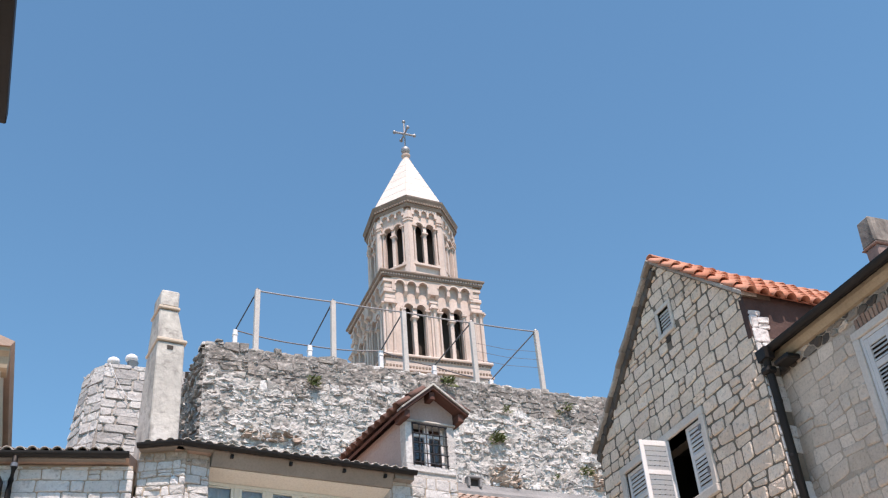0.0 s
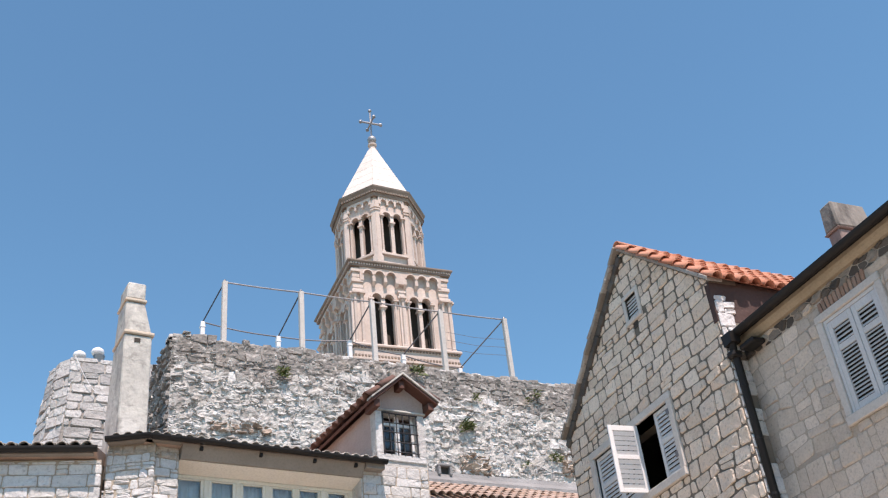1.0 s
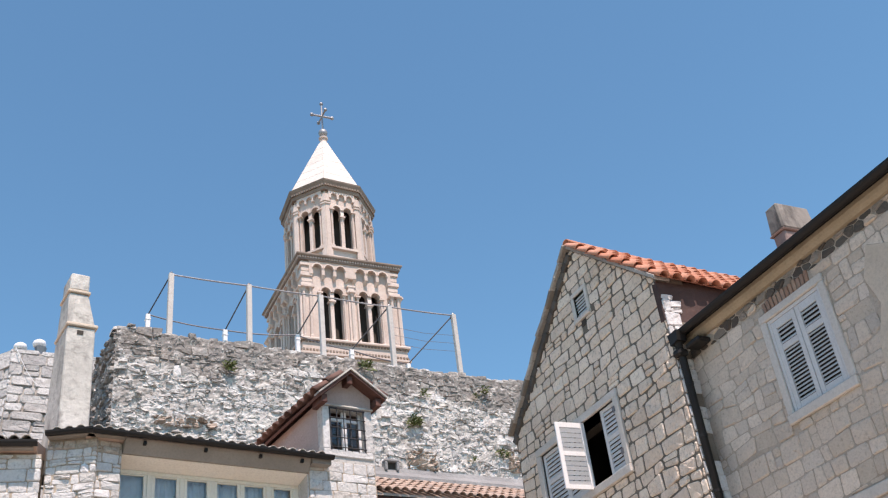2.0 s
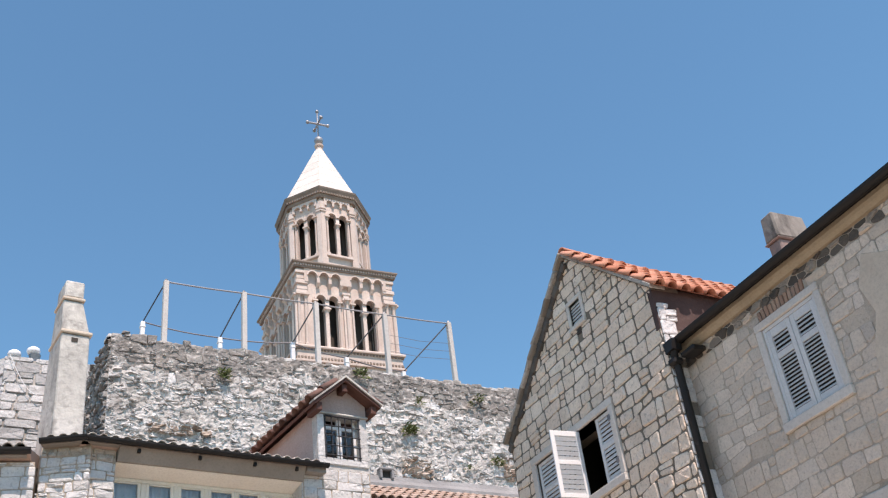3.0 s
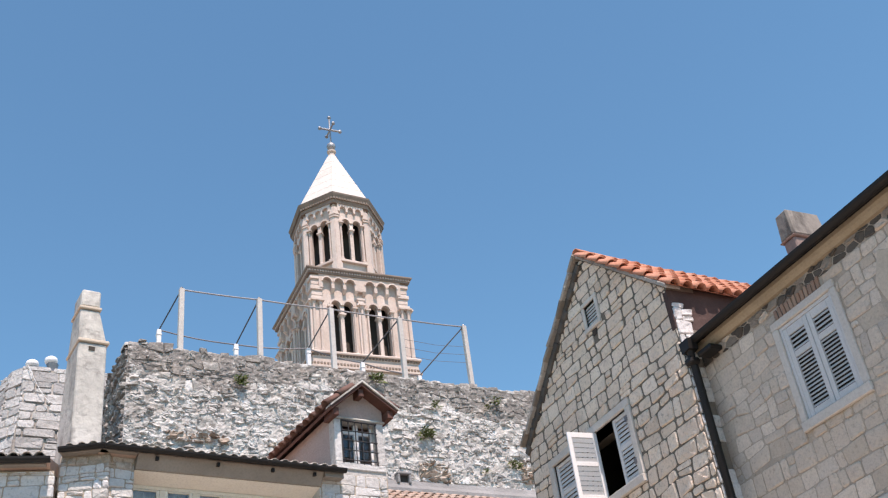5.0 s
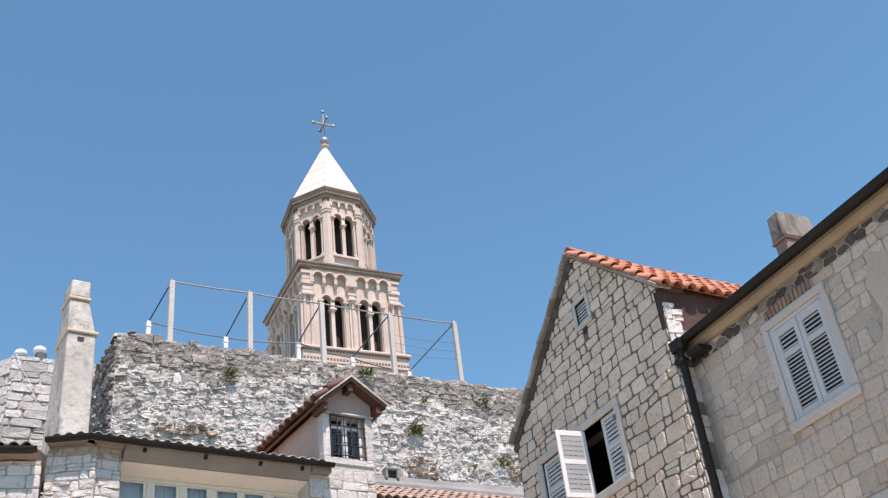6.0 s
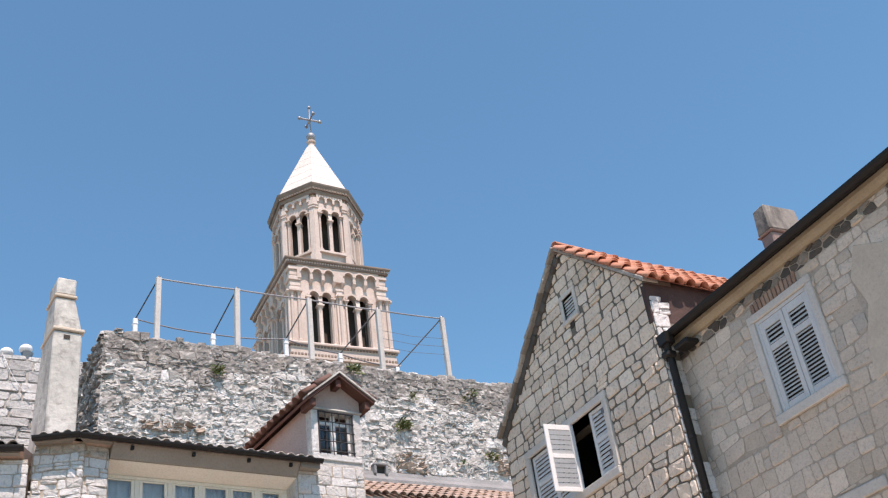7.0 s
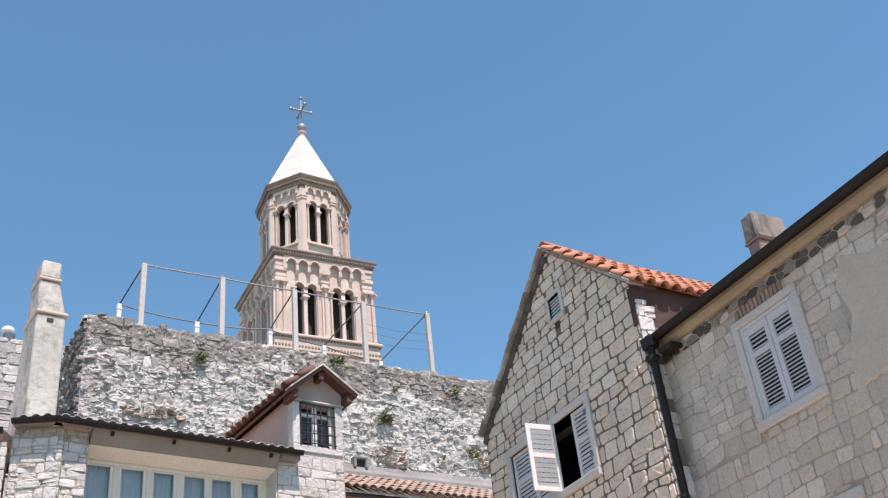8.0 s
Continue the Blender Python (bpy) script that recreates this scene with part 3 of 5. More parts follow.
for sx, sy in ((-1, 0), (1, 0), (-1, 1), (1, 1)):
    x0, x1 = sorted((sx * (H - 0.14), sx * 2.98))
    y0, y1 = (-H + 0.14, -H + 0.85) if not sy else (2 * HD - H - 0.85, 2 * HD - H - 0.14)
    part("corner_pier", Geo(centre).box(x0, x1, y0, y1, 34.95, 42.0), m_tower, tower)
    for k in range(5):
        z = 39.76 + 0.45 * k
        o = 0.03 if k % 2 else 0.13
        a0, a1 = sorted((sx * (H - 0.14 + o), sx * 2.95))
        b0, b1 = (-H + 0.14 - o, -H + 0.9) if not sy else (2 * HD - H - 0.9, 2 * HD - H - 0.14 + o)
        part("band", Geo(centre).box(a0, a1, b0, b1, z, z + 0.3), m_tower_part, tower, bevel=0.03)
part("shaft", Geo(centre).box(-H - 0.05, H + 0.05, -H - 0.05, 2 * HD - H + 0.05, 0, 34.3), m_tower, tower)
part("stage_floor", Geo(centre).box(-H + 0.5, H - 0.5, -H + 0.5, 2 * HD - H - 0.5, 42.0, 42.5), m_tower_dark, tower)
# added solid block, coloured near-black for the chamber's darkness
part("bell_floor", Geo(centre).box(-H + 0.6, H - 0.6, -H + 0.6, 2 * HD - H - 0.6, 34.9, 35.4).box(-2.4, 2.4, -2.4, 2.4, 35.4, 42.0), m_inside, tower, "dark block standing for the unlit bell chamber")

# octagonal lantern, deeper than wide
OA = 3.27
lantern = pose(TX + 0.05, TY + 0.35, 0.1, 0, 0, -20.5) @ Matrix.Diagonal((1, 1.28, 1, 1)) @ pose(0, 0, 0, 0, 0, 20.5)


def octagon(a, z):
    r = a / math.cos(math.pi / 8)
    return [(r * math.cos(math.pi / 8 + k * math.pi / 4), r * math.sin(math.pi / 8 + k * math.pi / 4), z) for k in range(8)]


def octo_ring(g, rows):
    vs = [p for a, z in rows for p in octagon(a, z)]
    fs = [(8 * j + k, 8 * j + (k + 1) % 8, 8 * j + 8 + (k + 1) % 8, 8 * j + 8 + k) for j in range(len(rows) - 1) for k in range(8)]
    k = 8 * (len(rows) - 1)
    return g.add(vs, fs + [tuple(range(8))[::-1], tuple(range(k, k + 8))])


E8 = OA * math.tan(math.pi / 8)
for face in range(8):
    m = lantern @ pose(0, 0, 0, 0, 0, 45 * face) @ pose(0, -OA, 0)
    ops = [(d * 0.44, 0.6, 43.5, 47.0) for d in (-1, 1)]
    panel = part("lantern_wall", arcade(Geo(m), -E8, E8, 42.46, 48.9, 0.12, 0.45, ops), m_tower, tower)
    for o in ops:
        part("archivolt", archivolt(Geo(m), o[0], 0.62, 47.0, 0.0, 0.14, 0.14), m_tower_part, panel, weld=True)
    column(m, 0, 0.2, 43.5, 46.45, 0.1, panel, 0.6)
    part("impost", Geo(m).hexa([(-0.12, 0.02, 46.45), (0.12, 0.02, 46.45), (0.12, 0.42, 46.45), (-0.12, 0.42, 46.45), (-0.15, 0.1, 47.05), (0.15, 0.1, 47.05), (0.15, 0.42, 47.05), (-0.15, 0.42, 47.05)]), m_tower_part, panel)
    for s in (-1, 1):
        column(m, s * 0.86, 0.08, 43.5, 46.95, 0.09, panel, 0.35)
        a, b = sorted((s * (E8 - 0.36), s * E8))
        part("pilaster", Geo(m).box(a, b, -0.04, 0.2, 42.46, 48.3).box(a - 0.05, b + 0.05, -0.1, 0.2, 47.3, 47.42).box(a - 0.05, b + 0.05, -0.1, 0.2, 47.55, 47.7)
             .box(a - 0.04, b + 0.04, -0.12, 0.2, 42.46, 43.1), m_tower_part, panel, bevel=0.02)
    heads = [(k * 0.62, 0.46, 47.8, 48.2) for k in (-1, 0, 1)]
    part("corbel_table", arcade(Geo(m), -E8 + 0.3, E8 - 0.3, 47.95, 48.75, -0.06, 0.14, heads), m_tower_part, panel)
    part("sill", Geo(m).box(-E8 + 0.3, E8 - 0.3, -0.08, 0.2, 43.3, 43.5), m_tower_part, panel, bevel=0.02)
    e = OA + 0.2
    part("dentil_course", dentils(Geo(m), -e * 0.414, e * 0.414, -0.27, 0.0, 48.9, 49.06, 0.22), m_tower_dark, panel)
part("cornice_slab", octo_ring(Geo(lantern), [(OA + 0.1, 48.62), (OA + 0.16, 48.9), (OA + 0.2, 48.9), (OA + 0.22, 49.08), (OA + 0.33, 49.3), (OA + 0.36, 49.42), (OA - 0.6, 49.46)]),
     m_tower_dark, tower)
# added solid core, near-black for the darkness behind the openings
part("lantern_core", octo_ring(Geo(lantern), [(1.9, 42.4), (1.9, 48.8)]), m_inside, tower, "dark block standing for the unlit lantern")
spire = part("spire", octo_ring(Geo(lantern), [(3.48, 49.42), (3.4, 49.55), (0.42, 56.5), (0.3, 56.8)]), m_spire, tower, "white eight-sided stone spire")
ribs = octagon(1, 0)
for k in range(8):
    a, b = Vector(ribs[k]), Vector(ribs[(k + 1) % 8])
    for j in range(6):
        t0, t1 = j / 6, (j + 1) / 6 - 0.005
        rr = lambda t: (3.4 + 0.03 + (0.42 - 3.4) * t, 49.55 + 6.95 * t)
        (r0, z0), (r1, z1) = rr(t0), rr(t1)
        quad = [a * r0 * 0.995 + b * r0 * 0.005, b * r0 * 0.995 + a * r0 * 0.005, b * r1 * 0.995 + a * r1 * 0.005, a * r1 * 0.995 + b * r1 * 0.005]
        zs = (z0, z0, z1, z1)
        inn = [(p.x * 0.97, p.y * 0.97, z) for p, z in zip(quad, zs)]
        out = [(p.x, p.y, z + 0.02) for p, z in zip(quad, zs)]
        g = Geo(lantern)
        g.add(inn + out, [(4, 5, 6, 7), (0, 1, 5, 4), (1, 2, 6, 5), (2, 3, 7, 6), (3, 0, 4, 7)])
        part("slab", g, m_spire, spire)
part("finial", Geo(pose(TX + 0.08, TY + 0.35, 0.2)).lathe([(0.42, 56.3), (0.48, 56.5), (0.3, 56.75), (0.26, 57.05), (0.38, 57.15), (0.4, 57.3), (0.24, 57.42), (0.2, 57.5)], n=14), m_tower_part, tower)
part("orb", Geo(pose(TX + 0.08, TY + 0.35, 0.2)).ball((0, 0, 57.85), 0.4, 14), m_cross, tower, "weathered metal orb", smooth=True)
cx = pose(TX + 0.08, TY + 0.35, 0.2)
g = Geo(cx)
CZ = 59.75
g.tube([(0, 0, 58.2), (0, 0, CZ + 1.35)], 0.08).tube([(-0.88, 0, CZ), (0.88, 0, CZ)], 0.09)
g.tube([(0, -0.88, CZ), (0, 0.88, CZ)], 0.075)
for p in ((0, 0, CZ + 1.4), (-0.92, 0, CZ), (0.92, 0, CZ), (0, -0.92, CZ), (0, 0.92, CZ)):
    g.ball(p, 0.17, 8)
g.ball((0, 0, CZ), 0.15, 8)
part("cross", g, m_cross, tower, "iron cross with ball ends")

# ---- ruined wall ----
WM = place(3.25, 26.0, 4.9)
rng = random.Random(11)
ruin = part("wall_ruin", Geo(WM).box(0.02, 24, 0.0, 3.0, 0, 15.97), m_ruin_mortar)
tagged(ruin, "ruined grey rubble stone wall with weeds and broken hollows", "wall", kind="structure")

# ---- round drum behind ----
ring = [(0.82, 29.0), (6.5, 29.3), (6.5, 36), (0.3, 36), (0.22, 32.2), (0.2, 30.1), (0.45, 29.4)]
BATTER = 0.1
low = [(x - (1.6 if x < 0.6 else 1.0 if x < 1 else 0), y - (1.6 if y < 29.35 else 0.9 if y < 29.5 else 0)) for x, y in ring]
n = len(ring)
drum = part("drum_tower", Geo().add([(*p, 0) for p in low] + [(*p, 16.5) for p in ring], [tuple(range(n))[::-1], tuple(range(n, 2 * n))] + [(i, (i + 1) % n, n + (i + 1) % n, n + i) for i in range(n)]), m_ruin_mortar)
tagged(drum, "weathered round ashlar drum of pale stone blocks", "tower", kind="structure")

# ---- corner house with dormer ----
LM = place(1.72, 15.97, 8.0)
corner = thing("corner_house", (3.5, 17.5, 0), "low pale stone corner house with tiled roof and gutter", "house")
WALL = 0.33
BACK = 6.0
g = Geo(LM)
g.prism([(0.05, 0), (0.6, 0), (0.6, 8.5), (0.05, 8.5)], WALL, WALL + 0.5)
g.box(3.97, 5.36, WALL, WALL + 0.5, 0, 8.6)
g.box(0.6, 3.97, WALL, WALL + 0.5, 0, 5.6)
g.box(4.9, 5.36, WALL + 0.5, BACK, 0, 8.6)
g.box(0.1, 5.36, BACK, BACK + 0.4, 0, 8.6)
l_wall = part("wall", g, m_white_mortar, corner, weld=True)

# ---- gable house and eaves house along the street ----
AM, BM = place(9.2, 10.59, -90), place(9.5, 10.59, -90)
AL, AP, APZ, ARZ, ALZ = -4.88, -2.02, 11.08, 9.27, 8.72
gable = thing("gable_house", (11.5, 13, 0), "grey stone house with steep gable and red tiled roof", "house")
g = Geo(AM)
WIN_A = (-4.1, -1.68, 6.85, 7.98)
VENT = (-2.2, -1.85, 9.7, 10.12)
top_z = lambda u: ARZ + (APZ - ARZ) * u / AP if u > AP else ALZ + (APZ - ALZ) * (u - AL) / (AP - AL)
for a, b in ((AL, WIN_A[0]), (WIN_A[0], VENT[0]), (VENT[0], VENT[1]), (VENT[1], WIN_A[1]), (WIN_A[1], 0.0)):
    solid = [(0, None)]
    if WIN_A[0] <= (a + b) / 2 <= WIN_A[1]:
        solid = [(0, WIN_A[2]), (WIN_A[3], None)]
    if a == VENT[0]:
        solid = [(0, WIN_A[2]), (WIN_A[3], VENT[2]), (VENT[3], None)]
    for z0, z1 in solid:
        us = [a] + ([AP] if a < AP < b else []) + [b]
        if z1 is None:
            g.prism([(a, z0), (b, z0)] + [(u, top_z(u)) for u in reversed(us)], 0.0, 0.5)
        else:
            g.box(a, b, 0.0, 0.5, z0, z1)
a_wall = part("wall", g, m_gable_mortar, gable, weld=True)
part("side_wall", Geo(AM).box(-0.35, -0.001, 0.5, 9, 0, 9.22).box(AL, AL + 0.4, 0.5, 9, 0, 8.75).prism([(AL, 0), (0, 0), (0, 9.2), (AP, APZ - 0.1), (AL, 8.7)], 8.6, 9), m_shaded_brown, gable, "brown rendered side wall")

eaves = thing("eaves_house", (12, 6, 0), "plain grey stone house with dark gutter and chimney", "house")
B1 = 12.0
WIN_B = (1.6, 2.62, 6.3, 7.62)
g = Geo(BM)
g.box(0.0, WIN_B[0], 0, 0.5, 0, 8.2).box(WIN_B[1], B1, 0, 0.5, 0, 8.2).box(WIN_B[0], WIN_B[1], 0, 0.5, 0, WIN_B[2]).box(WIN_B[0], WIN_B[1], 0, 0.5, WIN_B[3], 8.2)
g.box(0, 0.4, 0.5, 8, 0, 8.2).box(B1 - 0.4, B1, 0.5, 8, 0, 8.2).box(0, B1, 8, 8.4, 0, 8.2)
b_wall = part("wall", g, m_eave_mortar, eaves, weld=True)


# ---- gable house: window, vent, roof, masonry ----
rng = random.Random(3)


def surround(m, u0, u1, z0, z1, w, sill, out, mat, parent):
    """Four stone bars round an opening."""
    for name, a, b, c, d in (("jamb", u0 - w, u0, z0, z1), ("jamb", u1, u1 + w, z0, z1), ("lintel", u0 - w, u1 + w, z1, z1 + w), ("window_sill", u0 - w, u1 + w, z0 - sill, z0)):
        y = out - (0.02 if name == "window_sill" else 0.0)
        part(name, Geo(m).box(a, b, y, 0.3, c, d), mat, parent, bevel=0.012)


window_a = thing("window_1", (9.4, 13.4, 6.85), "wide window with white louvred shutters, one leaf standing open", "window", kind="structure")
surround(AM, *WIN_A, 0.13, 0.13, -0.05, m_surround, window_a)
FIELD = [(0.07, 0.56), (0.63, 1.05)]
HA = WIN_A[3] - WIN_A[2] - 0.02
# closed leaves use the copy greyed for shade, the open sunlit leaf the white
shutter("shutter", 0.66, HA, FIELD, window_a, AM @ pose(-4.09, 0.02, 6.86), m_shaded_white_paint, slat=0.065, cover=0.82)
shutter("shutter", 0.70, HA, FIELD, window_a, AM @ pose(-3.42, 0.0, 6.86, 0, 0, -4), m_shaded_white_paint, slat=0.065, cover=0.82)
shutter("shutter", 0.55, HA + 0.03, FIELD, window_a, AM @ pose(-2.64, -0.02, 6.82, 0, 0, -92), m_white_paint, "open white louvred leaf", slat=0.075, cover=0.72)
shutter("shutter", 0.47, HA, FIELD, window_a, AM @ pose(-2.16, 0.02, 6.86), m_shaded_white_paint, slat=0.065, cover=0.82)
for z in (7.05, 7.75):
    part("hinge", Geo(AM).box(-2.74, -2.66, -0.05, 0.02, z, z + 0.09), m_cable, window_a)
    part("hinge", Geo(AM).box(-1.71, -1.64, -0.06, 0.02, z, z + 0.09), m_cable, window_a)
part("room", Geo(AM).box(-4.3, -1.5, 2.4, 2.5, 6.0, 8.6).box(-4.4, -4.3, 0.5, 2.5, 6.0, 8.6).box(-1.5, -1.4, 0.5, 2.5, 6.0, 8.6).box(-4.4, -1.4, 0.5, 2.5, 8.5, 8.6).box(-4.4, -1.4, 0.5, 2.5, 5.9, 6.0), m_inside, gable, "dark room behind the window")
vent = thing("window_2", (9.3, 12.6, 9.7), "small louvred attic vent with pale stone frame", "vent", kind="structure")
surround(AM, *VENT, 0.08, 0.08, -0.03, m_surround, vent)
for k in range(7):
    z = VENT[2] + (k + 0.5) * 0.06
    part("slat", Geo(AM).hexa([(VENT[0], 0.02, z - 0.03), (VENT[1], 0.02, z - 0.03), (VENT[1], 0.032, z - 0.034), (VENT[0], 0.032, z - 0.034),
                              (VENT[0], 0.048, z + 0.022), (VENT[1], 0.048, z + 0.022), (VENT[1], 0.06, z + 0.018), (VENT[0], 0.06, z + 0.018)]), m_shaded_white_paint, vent)
part("backing", Geo(AM).box(VENT[0], VENT[1], 0.2, 0.24, VENT[2], VENT[3]), m_inside, vent)

# red tiled roof: two slopes
rise_r, run_r = APZ - ARZ, -AP
rise_l, run_l = APZ - ALZ, AP - AL
SHEAR = Matrix(((1, -0.06, 0, 0), (0, 1, 0, 0), (0, -0.02, 1, 0), (0, 0, 0, 1)))
g = Geo(AM @ SHEAR)
# bed coloured dark so the gaps between tiles look shaded
roof = part("roof", g.prism([(0.14, ARZ - 0.14 * rise_r / run_r + 0.03), (AP, APZ + 0.03), (AL - 0.02, ALZ - 0.02 * rise_l / run_l + 0.03),
                             (AL - 0.04, ALZ - 0.04 * rise_l / run_l + 0.06), (AP, APZ + 0.05), (0.16, ARZ - 0.16 * rise_r / run_r + 0.05)], -0.08, 9.2), m_tile_shade, gable, "tile bed of the roof")
verge = part("verge", Geo(AM).prism([(0.08, ARZ - 0.08 * rise_r / run_r - 0.05), (AP, APZ - 0.05), (AP - 0.05, APZ - 0.06), (AL + 0.0, ALZ - 0.01),
                                     (AL - 0.01, ALZ - 0.0 * rise_l / run_l + 0.028), (AP, APZ + 0.028), (0.09, ARZ - 0.08 * rise_r / run_r + 0.028)], -0.09, 0.2), m_ruin_mortar, gable, "weathered grey verge slabs", bevel=0.01)
red = tile_mesh("tile", 0.42, 0.108, 0.078, m_tile_red)
old = tile_mesh("tile_old", 0.42, 0.095, 0.075, m_tile_old)
ang_r = math.degrees(math.atan2(rise_r, run_r))
len_r = math.hypot(rise_r, run_r) + 0.3
# slope that falls towards the eaves house: y up the slope, x along the eave
start = AM @ Vector((0.18, -0.1, ARZ - 0.18 * rise_r / run_r + 0.02))
tile_slope(roof, red, Matrix.Translation(start) @ pose(0, 0, 0, 0, 0, 3.5) @ pose(0, 0, 0, ang_r, 0, 0), 4.2, 8, 0.42, 0.25, 0.345, rng, skip=lambda u, v: v > 2.3 and u > 1.2, tilt=-5.0)
ang_l = math.degrees(math.atan2(rise_l, run_l))
start = AM @ Vector((AL - 0.0, 1.74, ALZ - 0.0 * rise_l / run_l + 0.01))
tile_slope(roof, old, Matrix.Translation(start) @ pose(0, 0, 0, 0, 0, 180) @ pose(0, 0, 0, ang_l, 0, 0), 1.8, 9, 0.42, 0.2, 0.4, rng)
for k in range(14):
    ob = hang(new("ridge_tile", red), roof)
    ob.matrix_basis = Matrix.Translation(AM @ Vector((AP - 0.06 * 0.36 * k, -0.06 + 0.36 * k, APZ + 0.02 - 0.016 * k))) @ pose(0, 0, 0, 0, 0, -86.5) @ pose(0, 0, 0.02, 2, 0, 0)
for k in range(13):         # uneven stone slabs and tile butts along the verge
    s = (k + 0.5) / 13
    u = AP + (AL - AP) * s
    z = APZ + (ALZ - APZ) * s
    part("verge_slab", Geo(AM @ pose(u, -0.1 - 0.03 * rng.random(), z + rng.uniform(-0.02, 0.015), rng.uniform(-4, 4), -ang_l + rng.uniform(-4, 4), rng.uniform(-5, 5)))
         .box(-0.16 - 0.05 * rng.random(), 0.12 + 0.06 * rng.random(), -0.02, 0.22, -0.03, 0.03 + 0.02 * rng.random()), m_ruin_mortar if k % 3 else m_mid_grey_stone, verge, bevel=0.012)
for k in range(22):         # broken dark stones tucked under the verge
    s = (k + 0.3 + 0.4 * rng.random()) / 22
    u, z = AP + (AL - AP) * s, APZ + (ALZ - APZ) * s - 0.12 - 0.05 * rng.random()
    part("packing_stone", Geo(AM @ pose(u, 0, z, 0, -ang_l + rng.uniform(-12, 12), 0)).box(-0.06 - 0.04 * rng.random(), 0.06 + 0.05 * rng.random(), -0.05 - 0.03 * rng.random(), 0.1, -0.05 - 0.04 * rng.random(), 0.06), m_dark_stone, verge, bevel=0.015)
# near-black strip painted in for the shadow gap under the verge
part("barge_board", Geo(AM).prism([(AP - 0.05, APZ - 0.065), (AL + 0.01, ALZ - 0.015), (AL + 0.0, ALZ - 0.2), (AL + 0.16, ALZ - 0.07), (AP - 0.05, APZ - 0.21)], -0.05, 0.1), m_dark_stone, gable, "dark strip for the shade under the verge")
# quoins on the side face
QM = place(9.2, 10.59, 0)
lay([c for c in coursed(0.0, 0.62, 0.0, 8.95, 0.2, 0.26, 0.3, rng) if c[0][0] < 0.17 + 0.2 * noise.noise((0.0, c[0][1] * 2.3, 4.0))], a_wall, QM, m_white_stone, m_white_stone_far, (0, 1, 5.4, 9), 0.008, (0.01, 0.035), rng, 0.7, name="quoin", corner=0.02)
# darkened brown panel where the eave's shade falls
part("side_render", Geo(QM).box(-0.02, 0.52, -0.004, 0.1, 8.5, 9.17), m_shaded_brown, gable, "flaking brown render with eave shade in its colour")
cells = coursed(AL + 0.02, -0.005, 0.0, 11.4, 0.215, 0.34, 0.36, rng)
slope_r, slope_l = rise_r / run_r, rise_l / run_l
cells = trim_cells(cells, [(slope_r, 1, ARZ - 0.06), (-slope_l, 1, ALZ - slope_l * AL - 0.06)],
                   [(WIN_A[0] - 0.13, WIN_A[1] + 0.13, WIN_A[2] - 0.13, WIN_A[3] + 0.13), (VENT[0] - 0.08, VENT[1] + 0.08, VENT[2] - 0.08, VENT[3] + 0.08), (-2.08, -1.98, 9.5, 9.6)])
lay(cells, a_wall, AM, m_gable_stone, m_gable_stone_far, (AL, 0, 6.0, 12), 0.028, (0.004, 0.024), rng, 0.8, corner=0.03)
# hole drawn as a near-black block, its darkness is colour only
part("putlog_hole", Geo(AM).box(-2.09, -1.97, -0.012, 0.05, 9.5, 9.61), m_inside, a_wall, "dark block standing for a small square hole")

# ---- eaves house: window, gutter, cornice, chimney, masonry ----
window_b = thing("window_3", (9.6, 8.5, 6.3), "closed grey-white louvred shutters in a pale stone surround", "window", kind="structure")
surround(BM, *WIN_B, 0.11, 0.13, -0.035, m_surround, window_b)
HB = WIN_B[3] - WIN_B[2]
part("frame", Geo(BM).box(WIN_B[0], WIN_B[0] + 0.05, 0.0, 0.1, WIN_B[2], WIN_B[3]).box(WIN_B[1] - 0.05, WIN_B[1], 0.0, 0.1, WIN_B[2], WIN_B[3])
     .box(WIN_B[0] + 0.05, WIN_B[1] - 0.05, 0.0, 0.1, WIN_B[3] - 0.05, WIN_B[3]), m_shaded_white_paint, window_b, bevel=0.005)
wl = (WIN_B[1] - WIN_B[0] - 0.11) / 2
for u in (WIN_B[0] + 0.05, WIN_B[0] + 0.06 + wl):
    shutter("shutter", wl, HB - 0.06, [(0.1, 0.83), (0.91, 1.15)], window_b, BM @ pose(u, 0.005, WIN_B[2] + 0.005), m_shaded_white_paint)
part("backing", Geo(BM).box(WIN_B[0], WIN_B[1], 0.12, 0.16, WIN_B[2], WIN_B[3]), m_inside, window_b)
for k in range(12):         # flat arch of bricks over the window
    u = 1.66 + 0.075 * k
    part("brick", Geo(BM @ pose(u, 0, 7.735, 0, -6 + k, 0)).box(-0.028, 0.028, -0.022, 0.1, 0.0, 0.14 + 0.01 * (k % 3)), m_brick, b_wall, bevel=0.006)
part("window_lintel", Geo(BM).box(2.0, 2.76, -0.03, 0.06, 4.9, 5.04), m_surround, b_wall, "pale stone lintel of a lower window", bevel=0.012)
part("render_patch", Geo(BM).prism([(3.12, 6.02), (3.6, 6.1), (4.2, 6.0), (6.5, 6.1), (6.6, 7.5), (4.4, 7.45), (3.9, 7.46), (3.5, 7.66), (3.3, 7.3), (3.4, 6.9), (3.2, 6.5)], -0.022, 0.02), m_beige, b_wall, "smooth beige render patch", bevel=0.012)
cells = coursed(0.01, B1, 0.0, 6.05, 0.19, 0.25, 0.35, rng) + coursed(0.01, B1, 6.05, 7.86, 0.2, 0.28, 0.55, rng)
